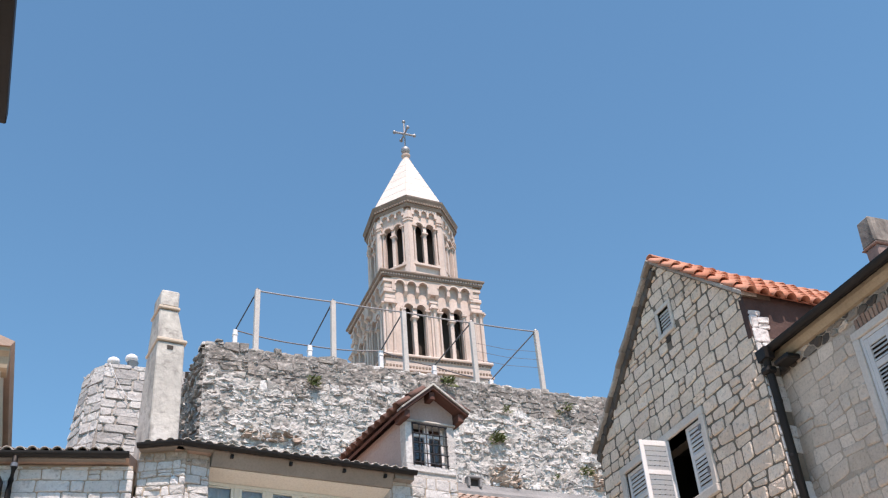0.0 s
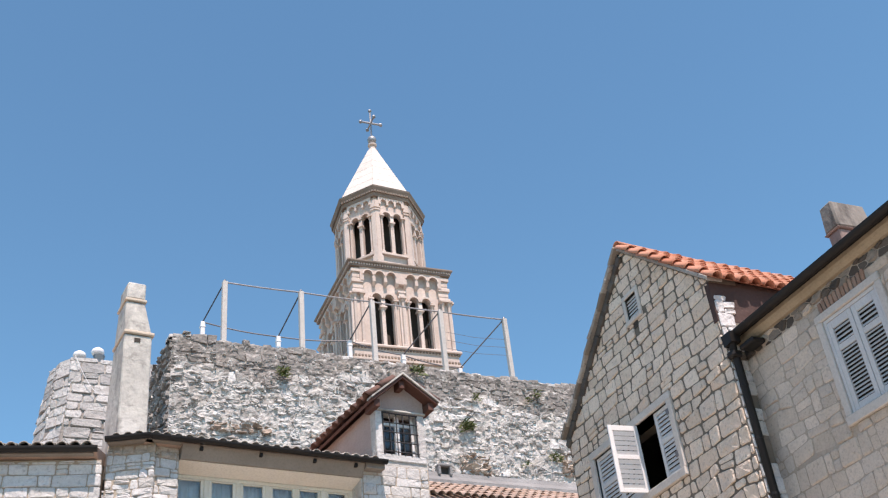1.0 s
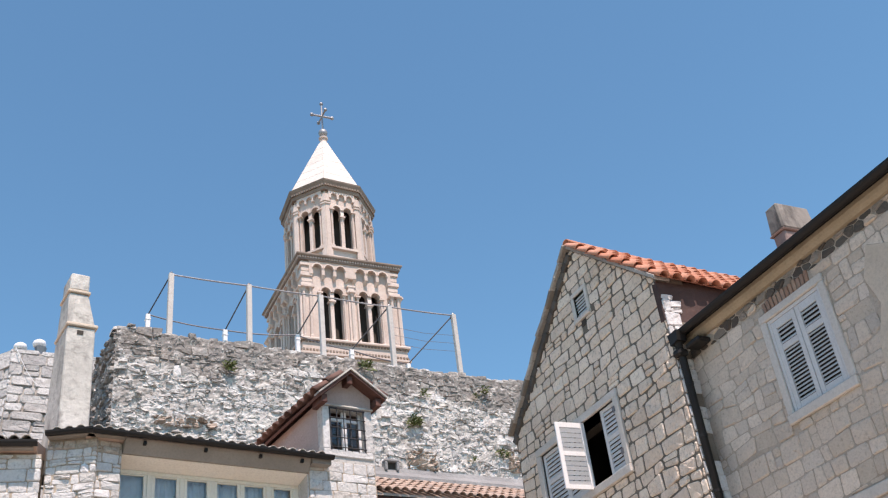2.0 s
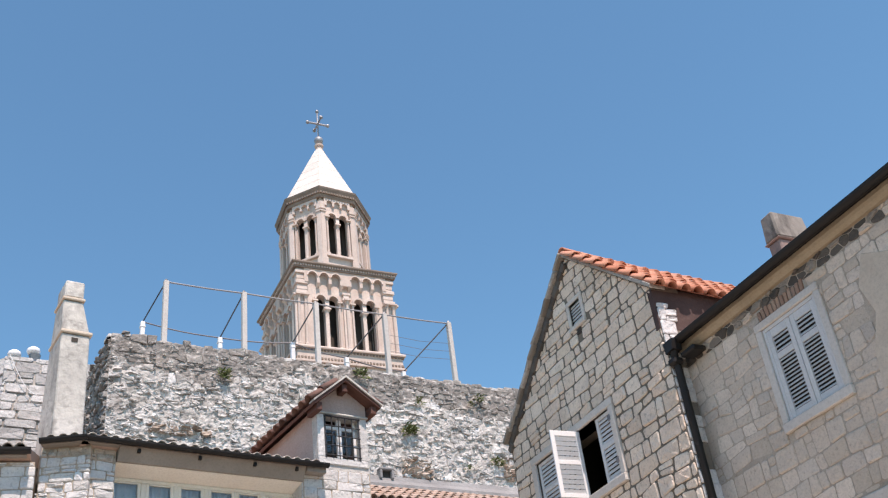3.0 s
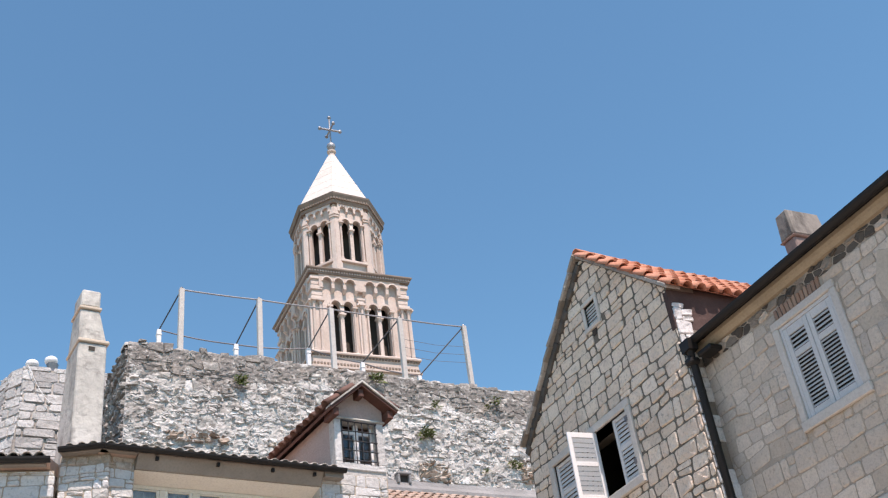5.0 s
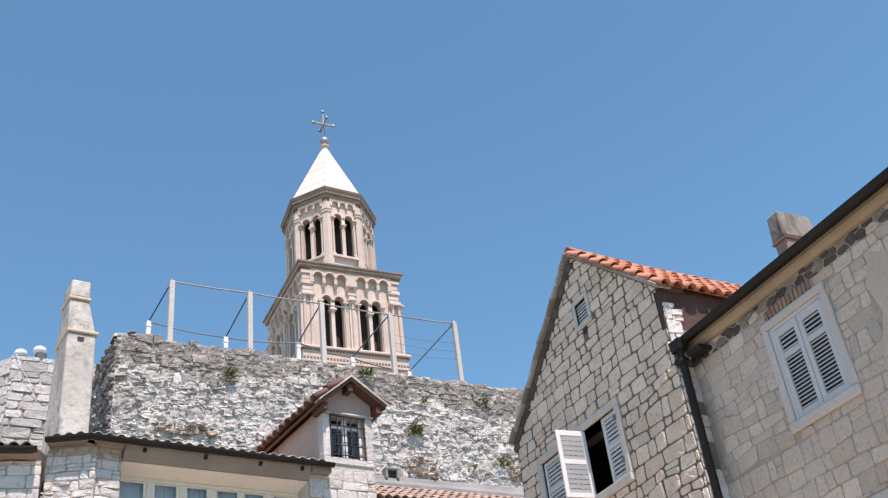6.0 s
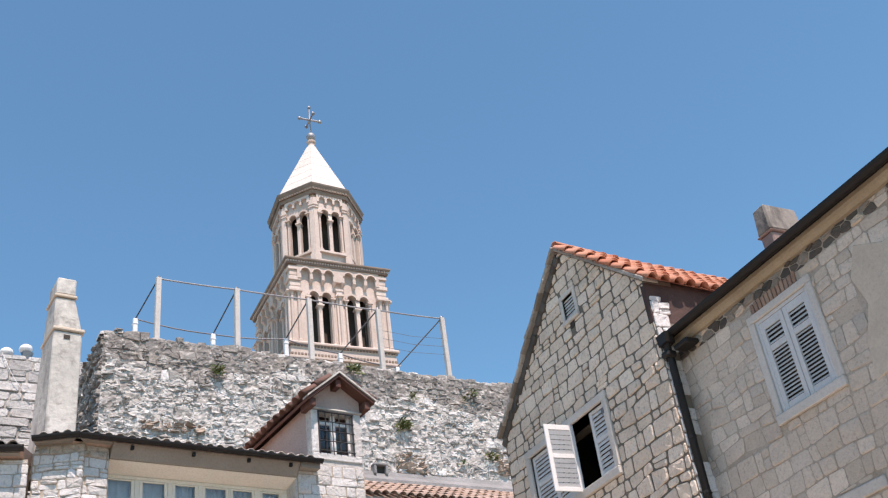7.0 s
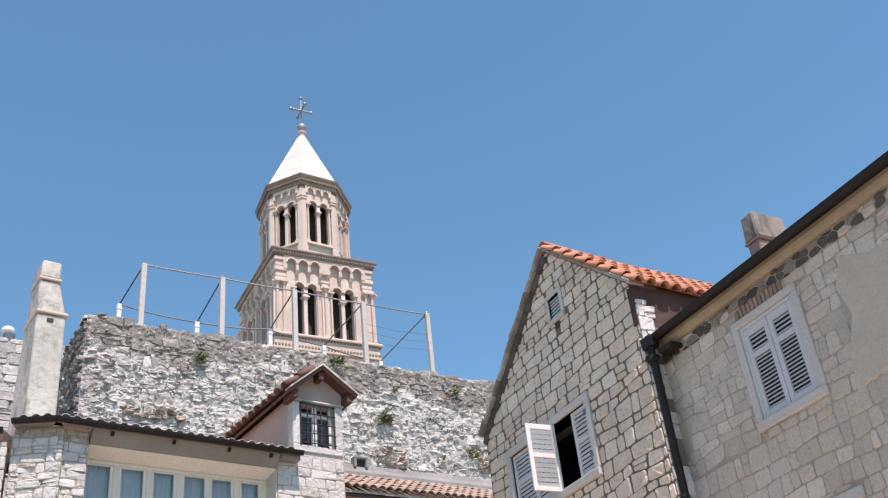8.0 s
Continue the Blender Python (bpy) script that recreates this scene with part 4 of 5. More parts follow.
cells = trim_cells(cells, (), [(WIN_B[0] - 0.11, WIN_B[1] + 0.11, WIN_B[2] - 0.13, WIN_B[3] + 0.11), (1.62, 2.56, 7.7, 7.88), (1.98, 2.78, 4.88, 5.06), (3.3, 6.4, 6.15, 7.4)])
cells = [c for c in cells if noise.noise((c[0][0] * 0.9, c[0][1] * 1.3, 5)) + 0.25 * (6.6 - c[0][1]) > -0.55]
lay(cells, b_wall, BM, m_eave_stone, m_eave_stone_far, (0, 4.6, 4.9, 8.2), 0.016, (0.0, 0.016), rng, 0.8, corner=0.025)
for c in rubble(0.0, B1, 7.86, 8.04, 0.19, 0.125, 0.8, rng):      # darker broken stones under the cornice
    if abs(area(c)) > 0.004:
        raw("stone", *stone_shape(c, BM, 0.012, rng.uniform(0.0, 0.03), rng, 0.8, 0.012), rng.choice((m_dark_stone, m_dark_stone, m_mid_grey_stone, m_eave_stone)), b_wall)
part("cornice", Geo(BM).prism([(0.02, 8.04), (-0.05, 8.05), (-0.1, 8.09), (-0.12, 8.13), (-0.12, 8.185), (0.3, 8.185), (0.3, 8.04)], 0.02, B1, "yzx"), m_cornice_stone, eaves, "yellowed stone eaves cornice")
g = Geo(BM)
prof = [(-0.24 + 0.075 * math.cos(math.pi * k / 8), 8.22 + 0.085 * -math.sin(math.pi * k / 8)) for k in range(9)]
prof += [(-0.24 - 0.065 + 0.0, 8.22)] + [(-0.24 - 0.065 * math.cos(math.pi * k / 8), 8.22 - 0.07 * math.sin(math.pi * k / 8)) for k in range(1, 9)]
g.prism(prof, 0.02, B1, "yzx")
part("gutter", g, m_gutter, eaves, "dark brown half-round gutter")
part("eaves_board", Geo(BM).box(-0.02, B1, -0.15, 0.2, 8.19, 8.235), m_gutter, eaves, "dark soffit board")
part("roof", Geo(BM).prism([(-0.24, 8.24), (4.2, 9.85), (8.6, 8.24)], -0.02, B1, "yzx"), m_tile_old, eaves, "low clay tile roof")
g = Geo(BM)
g.tube([(0.16, -0.3, 8.16), (0.14, -0.3, 8.06), (0.09, -0.27, 7.94), (0.07, -0.235, 7.8), (0.07, -0.235, 0.2)], 0.058, 10)
pipe = part("downpipe", g, m_gutter, eaves, "dark brown downpipe in the corner", smooth=True)
part("hopper", Geo(BM).prism([(0.04, 8.02), (0.22, 8.04), (0.24, 8.2), (0.02, 8.2)], -0.38, -0.21), m_gutter, pipe)
part("elbow_collar", Geo(BM).box(0.0, 0.17, -0.36, -0.17, 7.84, 7.95), m_gutter, pipe, bevel=0.03)
part("pipe_bracket", Geo(BM).box(0.2, 0.52, -0.26, -0.02, 7.9, 7.98), m_gutter, pipe, bevel=0.02)
for z in (7.4, 6.6, 5.8, 4.6):
    part("pipe_clip", Geo(BM).lathe([(0.064, z), (0.064, z + 0.04)], 0.07, -0.235, 10), m_gutter, pipe)
b_chim = thing("chimney", (11.1, 9.2, 9.0), "short stained pink rendered chimney with heavy cap", "chimney")
g = Geo(pose(11.0, 9.3, 0))
part("shaft", Geo(pose(11.0, 9.3, 0)).box(0.0, 0.68, 0.19, 0.45, 8.4, 9.72), m_pink_chimney, b_chim, bevel=0.02)
part("collar", Geo(pose(11.0, 9.3, 0)).box(-0.035, 0.73, 0.15, 0.49, 9.72, 9.75), m_pink_chimney, b_chim, bevel=0.015)
part("cap", Geo(pose(11.0, 9.3, 0)).hexa([(-0.02, 0.16, 9.75), (0.71, 0.16, 9.75), (0.71, 0.48, 9.75), (-0.02, 0.48, 9.75), (0.0, 0.18, 10.24), (0.67, 0.18, 10.24), (0.67, 0.46, 10.24), (0.01, 0.46, 10.24)]), m_cap, b_chim, "tapered sooty cap", bevel=0.03)

# ---- corner house ----
rng = random.Random(5)
# canted pier and side wing that turns away
PM = place(1.07, 16.22, -22.0) @ pose(0, 0.3, 0)      # canted face
SM = place(-9.0, 17.7, -9.0) @ pose(0, 0.3, 0)        # wing
part("canted_wall", Geo(PM).box(-0.06, 0.72, 0, 0.6, 0, 8.53), m_white_mortar, corner)
wing = part("wing_wall", Geo(SM).box(-6, 10.12, 0, 0.5, 0, 8.25), m_white_mortar, corner)
cells = coursed(-0.06, 0.735, 0, 8.5, 0.135, 0.26, 0.35, rng)
# top courses: stained stone whose darkness also stands for the eave's shade
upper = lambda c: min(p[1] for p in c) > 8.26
lay([c for c in cells if upper(c)], l_wall, PM, m_stained_shade_stone, m_stained_shade_stone, (-1, 1, 6.9, 9), 0.014, (0.006, 0.03), rng, 0.8, corner=0.02)
lay([c for c in cells if not upper(c)], l_wall, PM, m_white_stone, m_white_stone_far, (-1, 1, 6.9, 9), 0.014, (0.006, 0.03), rng, 0.8, corner=0.02)
cells = coursed(-0.005, 0.6, 0, 8.5, 0.14, 0.26, 0.35, rng)
lay([c for c in cells if upper(c)], l_wall, LM @ pose(0, WALL, 0), m_stained_shade_stone, m_stained_shade_stone, (0, 1, 6.9, 9), 0.014, (0.006, 0.03), rng, 0.8, corner=0.02)
lay([c for c in cells if not upper(c)], l_wall, LM @ pose(0, WALL, 0), m_white_stone, m_white_stone_far, (0, 1, 6.9, 9), 0.014, (0.006, 0.03), rng, 0.8, corner=0.02)
cells = trim_cells(coursed(3.98, 5.35, 0, 8.7, 0.19, 0.36, 0.15, rng), (), [(4.4, 5.36, 8.6, 8.8)])
lay(cells, l_wall, LM @ pose(0, WALL, 0), m_white_stone, m_white_stone_far, (3.9, 5.4, 6.9, 9), 0.014, (0.006, 0.03), rng, 0.8, corner=0.02)
cells = coursed(0.02, 10.14, 0, 8.24, 0.19, 0.36, 0.15, rng)
lay(cells, wing, SM, m_white_stone, m_white_stone_far, (7.6, 10.2, 7.2, 9), 0.014, (0.006, 0.03), rng, 0.8, corner=0.02)
# glazed gallery set back between the piers
part("lintel_beam", Geo(LM).prism([(0.15, 8.535), (0.30, 8.31), (0.8, 8.31), (0.8, 8.535)], 0.61, 3.96, "yzx"), m_tan, corner, "tan rendered beam under the eave", bevel=0.008)
part("soffit", Geo(LM).hexa([(0.61, 0.34, 8.30), (3.96, 0.34, 8.30), (3.96, 0.78, 8.22), (0.61, 0.78, 8.22), (0.61, 0.34, 8.308), (3.96, 0.34, 8.308), (3.96, 0.78, 8.308), (0.61, 0.78, 8.308)]), m_cream, corner, "cream soffit")
part("reveal", Geo(LM).box(3.95, 3.969, 0.34, 0.85, 5.6, 8.3), m_white_stone, corner)
gallery = thing("window_4", (3.8, 17, 6.4), "row of cream timber windows with pale curtains", "window", kind="structure")
part("frame", Geo(LM).box(0.61, 4.0, 0.74, 0.84, 8.16, 8.22).box(0.61, 4.0, 0.74, 0.84, 5.7, 5.8), m_cream_wood, gallery, bevel=0.006)
panes = [(0.70, 1.11), (1.31, 1.68), (1.87, 2.22), (2.41, 2.78), (2.92, 3.27), (3.48, 3.80)]
for k, (a, b) in enumerate(panes):
    g = Geo(LM)
    s = 0.055
    g.box(a - s, a, 0.745, 0.80, 5.8, 8.157).box(b, b + s, 0.745, 0.80, 5.8, 8.157).box(a, b, 0.745, 0.80, 8.13, 8.157).box(a, b, 0.745, 0.80, 5.8, 5.9)
    sash = part("sash", g, m_cream_wood, gallery, bevel=0.006)
    ob = part("pane", Geo(LM).box(a, b, 0.77, 0.776, 5.9, 8.13), m_glass, sash)
    ob.visible_shadow = False
    nxt = panes[k + 1][0] - s if k < 5 else 4.0
    part("mullion", Geo(LM).box(b + s, nxt, 0.735, 0.83, 5.8, 8.16), m_cream_wood, gallery, bevel=0.008)
    n = 14
    cv, cf = [], []
    for i in range(n + 1):
        x = a - 0.05 + (b - a + 0.1) * i / n
        y = 0.9 + 0.025 * math.sin(i * 2.3 + k) + 0.01 * math.sin(i * 5.1)
        cv += [(x, y, 5.8), (x, y, 8.2)]
    cf = [(2 * i, 2 * i + 2, 2 * i + 3, 2 * i + 1) for i in range(n)]
    cv += [(x, y + 0.01, z) for x, y, z in cv]
    m2 = 2 * (n + 1)
    cf += [(m2 + 2 * i, m2 + 2 * i + 1, m2 + 2 * i + 3, m2 + 2 * i + 2) for i in range(n)]
    part("curtain", Geo(LM).add(cv, cf), m_curtain, gallery, smooth=True)
part("gallery_back", Geo(LM).box(0.1, 4.9, 2.4, 2.5, 5.6, 8.45).box(0.1, 4.9, 0.84, 2.5, 8.40, 8.46).box(0.1, 4.9, 0.84, 2.5, 5.5, 5.6), m_inside, corner)

# roof, gutters, eave tiles
pitch = 19.0
rise = math.tan(radians(pitch))
roof = part("roof", Geo(LM).prism([(0.15, 8.55), (BACK + 0.4, 8.52 + rise * BACK), (BACK + 0.4, 8.4 + rise * BACK), (0.4, 8.48)], 0.0, 4.36, "yzx").prism([(1.7, 8.52 + rise * 1.7), (BACK + 0.4, 8.52 + rise * BACK), (BACK + 0.4, 8.4 + rise * BACK), (1.7, 8.45)], 4.361, 5.4, "yzx"), m_tile_old, corner, "low-pitched clay tile roof")
wing_roof = part("wing_roof", Geo(SM).prism([(-0.3, 8.36), (6, 8.36 + rise * 6), (6, 8.2 + rise * 6), (0.1, 8.25)], -6, 10.05, "yzx"), m_tile_old, corner)


def gutter_run(m, u0, u1, y, z, r, parent, label=""):
    prof = [(y - r * math.cos(math.pi * k / 8), z - 1.15 * r * math.sin(math.pi * k / 8)) for k in range(9)]
    prof += [(y + (r - 0.012) * math.cos(math.pi * k / 8), z - 1.15 * (r - 0.012) * math.sin(math.pi * k / 8)) for k in range(9)]
    return part("gutter", Geo(m).prism(prof, u0, u1, "yzx"), m_gutter, parent, label)


gutter_run(LM, 0.0, 4.36, 0.065, 8.585, 0.065, corner, "dark metal eaves gutter")
gutter_run(PM @ pose(0, -0.3, 0), -0.03, 0.72, 0.065, 8.585, 0.065, corner)
gutter_run(SM @ pose(0, -0.33, 0), -6, 10.07, 0.075, 8.37, 0.075, corner)
part("eaves_board", Geo(LM).box(3.965, 4.34, 0.13, 0.34, 8.44, 8.54), m_tan, corner)
part("eaves_board", Geo(PM @ pose(0, -0.3, 0)).box(-0.03, 0.7, 0.13, 0.34, 8.52, 8.56), m_tan, corner)
part("eaves_board", Geo(LM).box(0.0, 0.598, 0.13, 0.34, 8.52, 8.56), m_tan, corner)
part("eaves_board", Geo(SM @ pose(0, -0.33, 0)).box(-6, 10.0, 0.15, 0.36, 8.29, 8.34), m_tan, corner)
for u in (0.9, 1.95, 2.95, 3.75):
    part("gutter_bracket", Geo(LM).box(u, u + 0.05, 0.14, 0.2, 8.44, 8.5), m_gutter, corner)
grey = tile_mesh("tile_grey", 0.42, 0.088, 0.07, m_tile_grey)
tile_slope(roof, grey, LM @ pose(0.02, 0.05, 8.53) @ pose(0, 0, 0, pitch, 0, 0), 4.2, 3, 0.42, 0.19, 0.36, rng)
tile_slope(roof, grey, PM @ pose(0.05, -0.25, 8.53) @ pose(0, 0, 0, pitch, 0, 0), 0.62, 1, 0.42, 0.19, 0.36, rng)
tile_slope(wing_roof, grey, SM @ pose(6.2, -0.29, 8.34) @ pose(0, 0, 0, pitch, 0, 0), 3.8, 2, 0.42, 0.19, 0.36, rng)
g = Geo(SM)
g.tube([(8.34, -0.26, 8.3), (8.34, -0.24, 8.1), (8.3, -0.12, 7.95), (8.28, -0.07, 7.8), (8.28, -0.07, 0.1)], 0.045, 10)
part("downpipe", g, m_gutter, corner, "dark downpipe with collar", smooth=True)
part("pipe_collar", Geo(SM).lathe([(0.06, 8.12), (0.06, 8.18)], 8.34, -0.245, 10), m_cable, corner)
part("lamp_box", Geo(SM).box(7.85, 8.18, -0.35, -0.02, 7.62, 7.98), m_gutter, corner, "dark wall lantern box", bevel=0.04)

# dormer
DM = LM @ pose(0, WALL, 0)
sl, sr = 0.84, 0.66
D0, D1, DZ = 4.3, 5.36, 9.72          # cheeks and their top
PK, PKZ = 4.82, 10.33
W0, W1, WZ0, WZ1 = 4.45, 5.17, 8.84, 9.66
g = Geo(DM)
g.box(D0, W0, 0, 0.2, 8.6, DZ).box(W1, D1, 0, 0.2, 8.6, DZ).box(W0, W1, 0, 0.2, 8.6, WZ0).box(W0, W1, 0, 0.2, WZ1, DZ)
dormer = part("dormer", g, m_white_stone, corner, "wall dormer with pink cheeks and barred window")
part("gable_front", Geo(DM).prism([(D0, DZ), (D1, DZ), (D1, PKZ - sr * (D1 - PK)), (PK, PKZ), (D0, PKZ - sl * (PK - D0))], 0.0, 0.2), m_pink, dormer)
part("cheek", Geo(DM).box(D0, D0 + 0.15, 0.2, 4.2, 8.5, DZ + 0.1), m_pink, dormer, "faded pink rendered cheek")
part("cheek", Geo(DM).box(D1 - 0.15, D1, 0.2, 4.2, 8.5, DZ + 0.1), m_pink, dormer)
OL, OR = 4.14, 5.55
zl, zr = PKZ - sl * (PK - OL), PKZ - sr * (OR - PK)
droof = part("dormer_roof", Geo(DM).prism([(OL, zl), (PK, PKZ), (OR, zr), (OR + 0.02, zr + 0.05), (PK, PKZ + 0.07), (OL - 0.02, zl + 0.05)], -0.28, 4.3), m_wood_dark, dormer, "dark red boarded dormer roof")
part("verge_board", Geo(DM).prism([(OL - 0.03, zl + 0.05), (PK, PKZ + 0.072), (OR + 0.03, zr + 0.05), (OR + 0.035, zr + 0.085), (PK, PKZ + 0.115), (OL - 0.035, zl + 0.085)], -0.31, -0.1), m_chimney, dormer, "pale mortar verge")
for u, z in ((OL + 0.12, zl + 0.02), (PK, PKZ - 0.1), (OR - 0.12, zr + 0.0)):
    part("purlin", Geo(DM).box(u - 0.06, u + 0.06, -0.22, 0.2, z - 0.1, z + 0.06), m_wood_dark, dormer, bevel=0.008)
part("lintel_moulding", Geo(DM).box(D0 - 0.03, D1 + 0.03, -0.05, 0.1, DZ - 0.02, DZ + 0.025), m_chimney, dormer, bevel=0.015)
part("sill", Geo(DM).box(D0, D1 - 0.02, -0.03, 0.1, 8.7, 8.84), m_white_stone, dormer, bevel=0.015)
for u0, u1 in ((D0 - 0.0, W0), (W1, D1)):
    part("jamb", Geo(DM).box(u0 + 0.005, u1 - 0.005, -0.02, 0.05, 8.845, DZ - 0.025), m_white_stone, dormer, bevel=0.01)
g = Geo(DM)
g.box(W0, W0 + 0.05, 0.1, 0.15, WZ0, WZ1).box(W1 - 0.05, W1, 0.1, 0.15, WZ0, WZ1).box(W0, W1, 0.1, 0.15, WZ1 - 0.2, WZ1 - 0.14).box(W0, W1, 0.1, 0.15, WZ0, WZ0 + 0.05)
g.box(4.76, 4.86, 0.09, 0.15, WZ0, WZ1)
part("window_frame", g, m_white_paint, dormer, bevel=0.005)
for a, b in ((W0 + 0.05, 4.76), (4.86, W1 - 0.05)):
    ob = part("pane", Geo(DM).box(a, b, 0.125, 0.13, WZ0 + 0.05, WZ1 - 0.2), m_glass, dormer)
    ob.visible_shadow = False
part("room", Geo(DM).box(W0 - 0.1, W1 + 0.1, 0.9, 0.95, WZ0 - 0.1, WZ1 + 0.1), m_inside, dormer)
for k in range(6):
    u = W0 + (W1 - W0) * k / 5
    part("bar", Geo(DM).tube([(u, -0.03, WZ0 - 0.02), (u, -0.03, WZ1 + 0.02)], 0.011 if 0 < k < 5 else 0.016, 6), m_iron, dormer)
for k in range(5):
    z = WZ0 + 0.04 + (WZ1 - WZ0 - 0.04) * k / 4
    part("bar", Geo(DM).tube([(W0 - 0.02, -0.045, z), (W1 + 0.02, -0.045, z)], 0.011 if k < 4 else 0.018, 6), m_iron, dormer)
dark_tile = tile_mesh("tile_dark", 0.42, 0.125, 0.09, m_tile_soot)
a_l = math.degrees(math.atan2(PKZ - zl, PK - OL))
tile_slope(droof, dark_tile, DM @ pose(OL - 0.05, 3.9, zl + 0.06) @ pose(0, 0, 0, 0, 0, -90) @ pose(0, 0, 0, a_l, 0, 0), 4.2, 2, 0.42, 0.28, 0.36, rng)
a_r = math.degrees(math.atan2(PKZ - zr, OR - PK))
tile_slope(droof, dark_tile, DM @ pose(OR + 0.03, -0.26, zr + 0.06) @ pose(0, 0, 0, 0, 0, 90) @ pose(0, 0, 0, a_r, 0, 0), 4.0, 2, 0.42, 0.2, 0.36, rng)

# chimney on the corner house
chim = thing("chimney", (1.5, 17.3, 8.6), "tall tapering chimney of stained cream render", "chimney")
CM = LM @ pose(0, 1.1, 0)
body = part("shaft", Geo(CM).hexa([(-0.27, 0, 8.4), (0.24, 0, 8.4), (0.24, 1.2, 8.4), (-0.29, 1.2, 8.4), (-0.29, 0, 10.95), (0.21, 0, 10.95), (0.21, 0.8, 10.95), (-0.29, 0.8, 10.95)]), m_chimney, chim, bevel=0.02)
part("collar", Geo(CM).box(-0.31, 0.25, -0.035, 0.84, 10.96, 11.025), m_beige, chim, bevel=0.015)
part("cap", Geo(CM).hexa([(-0.29, 0.02, 11.03), (0.2, 0.02, 11.03), (0.2, 0.78, 11.03), (-0.29, 0.78, 11.03), (-0.3, 0.05, 11.66), (0.05, 0.05, 11.66), (0.05, 0.6, 11.66), (-0.3, 0.6, 11.66)]), m_chimney, chim, bevel=0.02)
part("collar", Geo(CM).box(-0.325, 0.08, 0.015, 0.64, 11.67, 11.725), m_beige, chim, bevel=0.012)
part("crown", Geo(CM).box(-0.29, 0.05, 0.04, 0.6, 11.73, 12.08), m_chimney, chim, bevel=0.025)
# near-black block in place of the flue hole's shade
part("flue_hole", Geo(CM).box(-0.11, 0.0, -0.012, 0.02, 10.8, 10.88), m_inside, chim)

# ---- ruined wall: masonry, hollows, weeds ----
rng = random.Random(17)


def top_edge(u):
    return 15.99 + 0.12 * noise.noise((u * 0.9, 0, 3)) + 0.1 * noise.noise((u * 2.9, 4, 1)) + (0.14 if u < 0.7 else 0)


cells = rubble(0.0, 6.2, 11.0, 14.6, 0.27, 0.125, 0.95, rng) + coursed(6.2, 13.6, 11.0, 14.6, 0.155, 0.25, 0.95, rng) + coursed(0.0, 13.6, 14.6, 16.15, 0.19, 0.32, 0.8, rng)
kept = [c for c in cells if sum(p[1] for p in c) / len(c) < top_edge(sum(p[0] for p in c) / len(c)) - 0.04]
def crusted(c):
    u, z = sum(p[0] for p in c) / len(c), sum(p[1] for p in c) / len(c)
    return z + 1.1 * noise.noise((u * 0.55, z * 0.8, 9)) + rng.uniform(-0.35, 0.35) > 14.95


dark = [crusted(c) for c in kept]
lay([c for c, d in zip(kept, dark) if not d], ruin, WM, m_ruin_stone, m_ruin_stone_far, (0.0, 4.2, 12.9, 16.2), 0.006, (0.0, 0.085), rng, 0.8, corner=0.02)
lay([c for c, d in zip(kept, dark) if d], ruin, WM, m_lichen, m_lichen_shade_far, (0.0, 2.4, 12.9, 16.2), 0.010, (0.0, 0.07), rng, 0.75, corner=0.02)
# uneven mortar that half buries the stones
nu, nz = 200, 64
skin_v, skin_f, skin_m = [], [], []
for i in range(nu + 1):
    for k in range(nz + 1):
        u = 13.55 * i / nu
        z = 11.6 + (min(15.93, top_edge(u) - 0.04) - 11.6) * k / nz
        y = -0.028 - 0.05 * noise.noise((u * 2.1, z * 3.4, 2)) - 0.035 * noise.noise((u * 6.3, z * 9.0, 7)) - 0.02 * noise.noise((u * 15, z * 19, 5))
        skin_v.append(tuple(WM @ Vector((u, max(-0.11, y), z))))
for i in range(nu):
    for k in range(nz):
        a = i * (nz + 1) + k
        skin_f.append((a, a + nz + 1, a + nz + 2, a + 1))
        u, z = 13.55 * (i + 0.5) / nu, 11.6 + 4.3 * (k + 0.5) / nz
        skin_m.append(1 if z + 1.1 * noise.noise((u * 0.55, z * 0.8, 9)) > 14.95 else 0)
skin = raw("mortar", skin_v, skin_f, m_ruin_skin, ruin, "crumbling pale mortar", kind="stuff")
skin.data.materials.append(m_lichen_shade_far)
skin.data.polygons.foreach_set("material_index", skin_m)
chip_v, chip_f = [], []
for k in range(700):        # chips and broken edges between the larger stones
    u, z, w, h = rng.uniform(0.1, 13.5), rng.uniform(12.0, 15.7), rng.uniform(0.03, 0.09), rng.uniform(0.02, 0.05)
    vs, fs = stone_shape([(u - w, z - h * rng.uniform(0.4, 1)), (u + w * rng.uniform(0.3, 1), z - h), (u + w, z + h * rng.uniform(0.2, 1)), (u - w * rng.uniform(0.2, 1), z + h)],
                         WM, 0.002, rng.uniform(0.03, 0.09), rng, 0.8, 0.012)
    chip_f += [tuple(i + len(chip_v) for i in f) for f in fs]
    chip_v += vs
raw("rubble_chips", chip_v, chip_f, m_ruin_stone_far, ruin, kind="stuff")
more = rubble(0.0, 24, 0.0, 11.0, 0.6, 0.4, 0.9, rng) + rubble(13.6, 24, 11.0, 15.9, 0.6, 0.4, 0.9, rng)
lay(more, ruin, WM, m_ruin_stone, m_ruin_stone_far, (99, 99, 0, 0), 0.04, (0.03, 0.12), rng, 0.8)
# end face away from the sun: dark rubble puts its shade into the colour
side = WM @ pose(0.02, 3.0, 0, 0, 0, -90)
lay(rubble(0, 3.0, 8, 15.9, 0.40, 0.2, 0.9, rng), ruin, side, m_lichen, m_lichen_shade_far, (99, 99, 0, 0), 0.04, (0.03, 0.12), rng, 0.8)
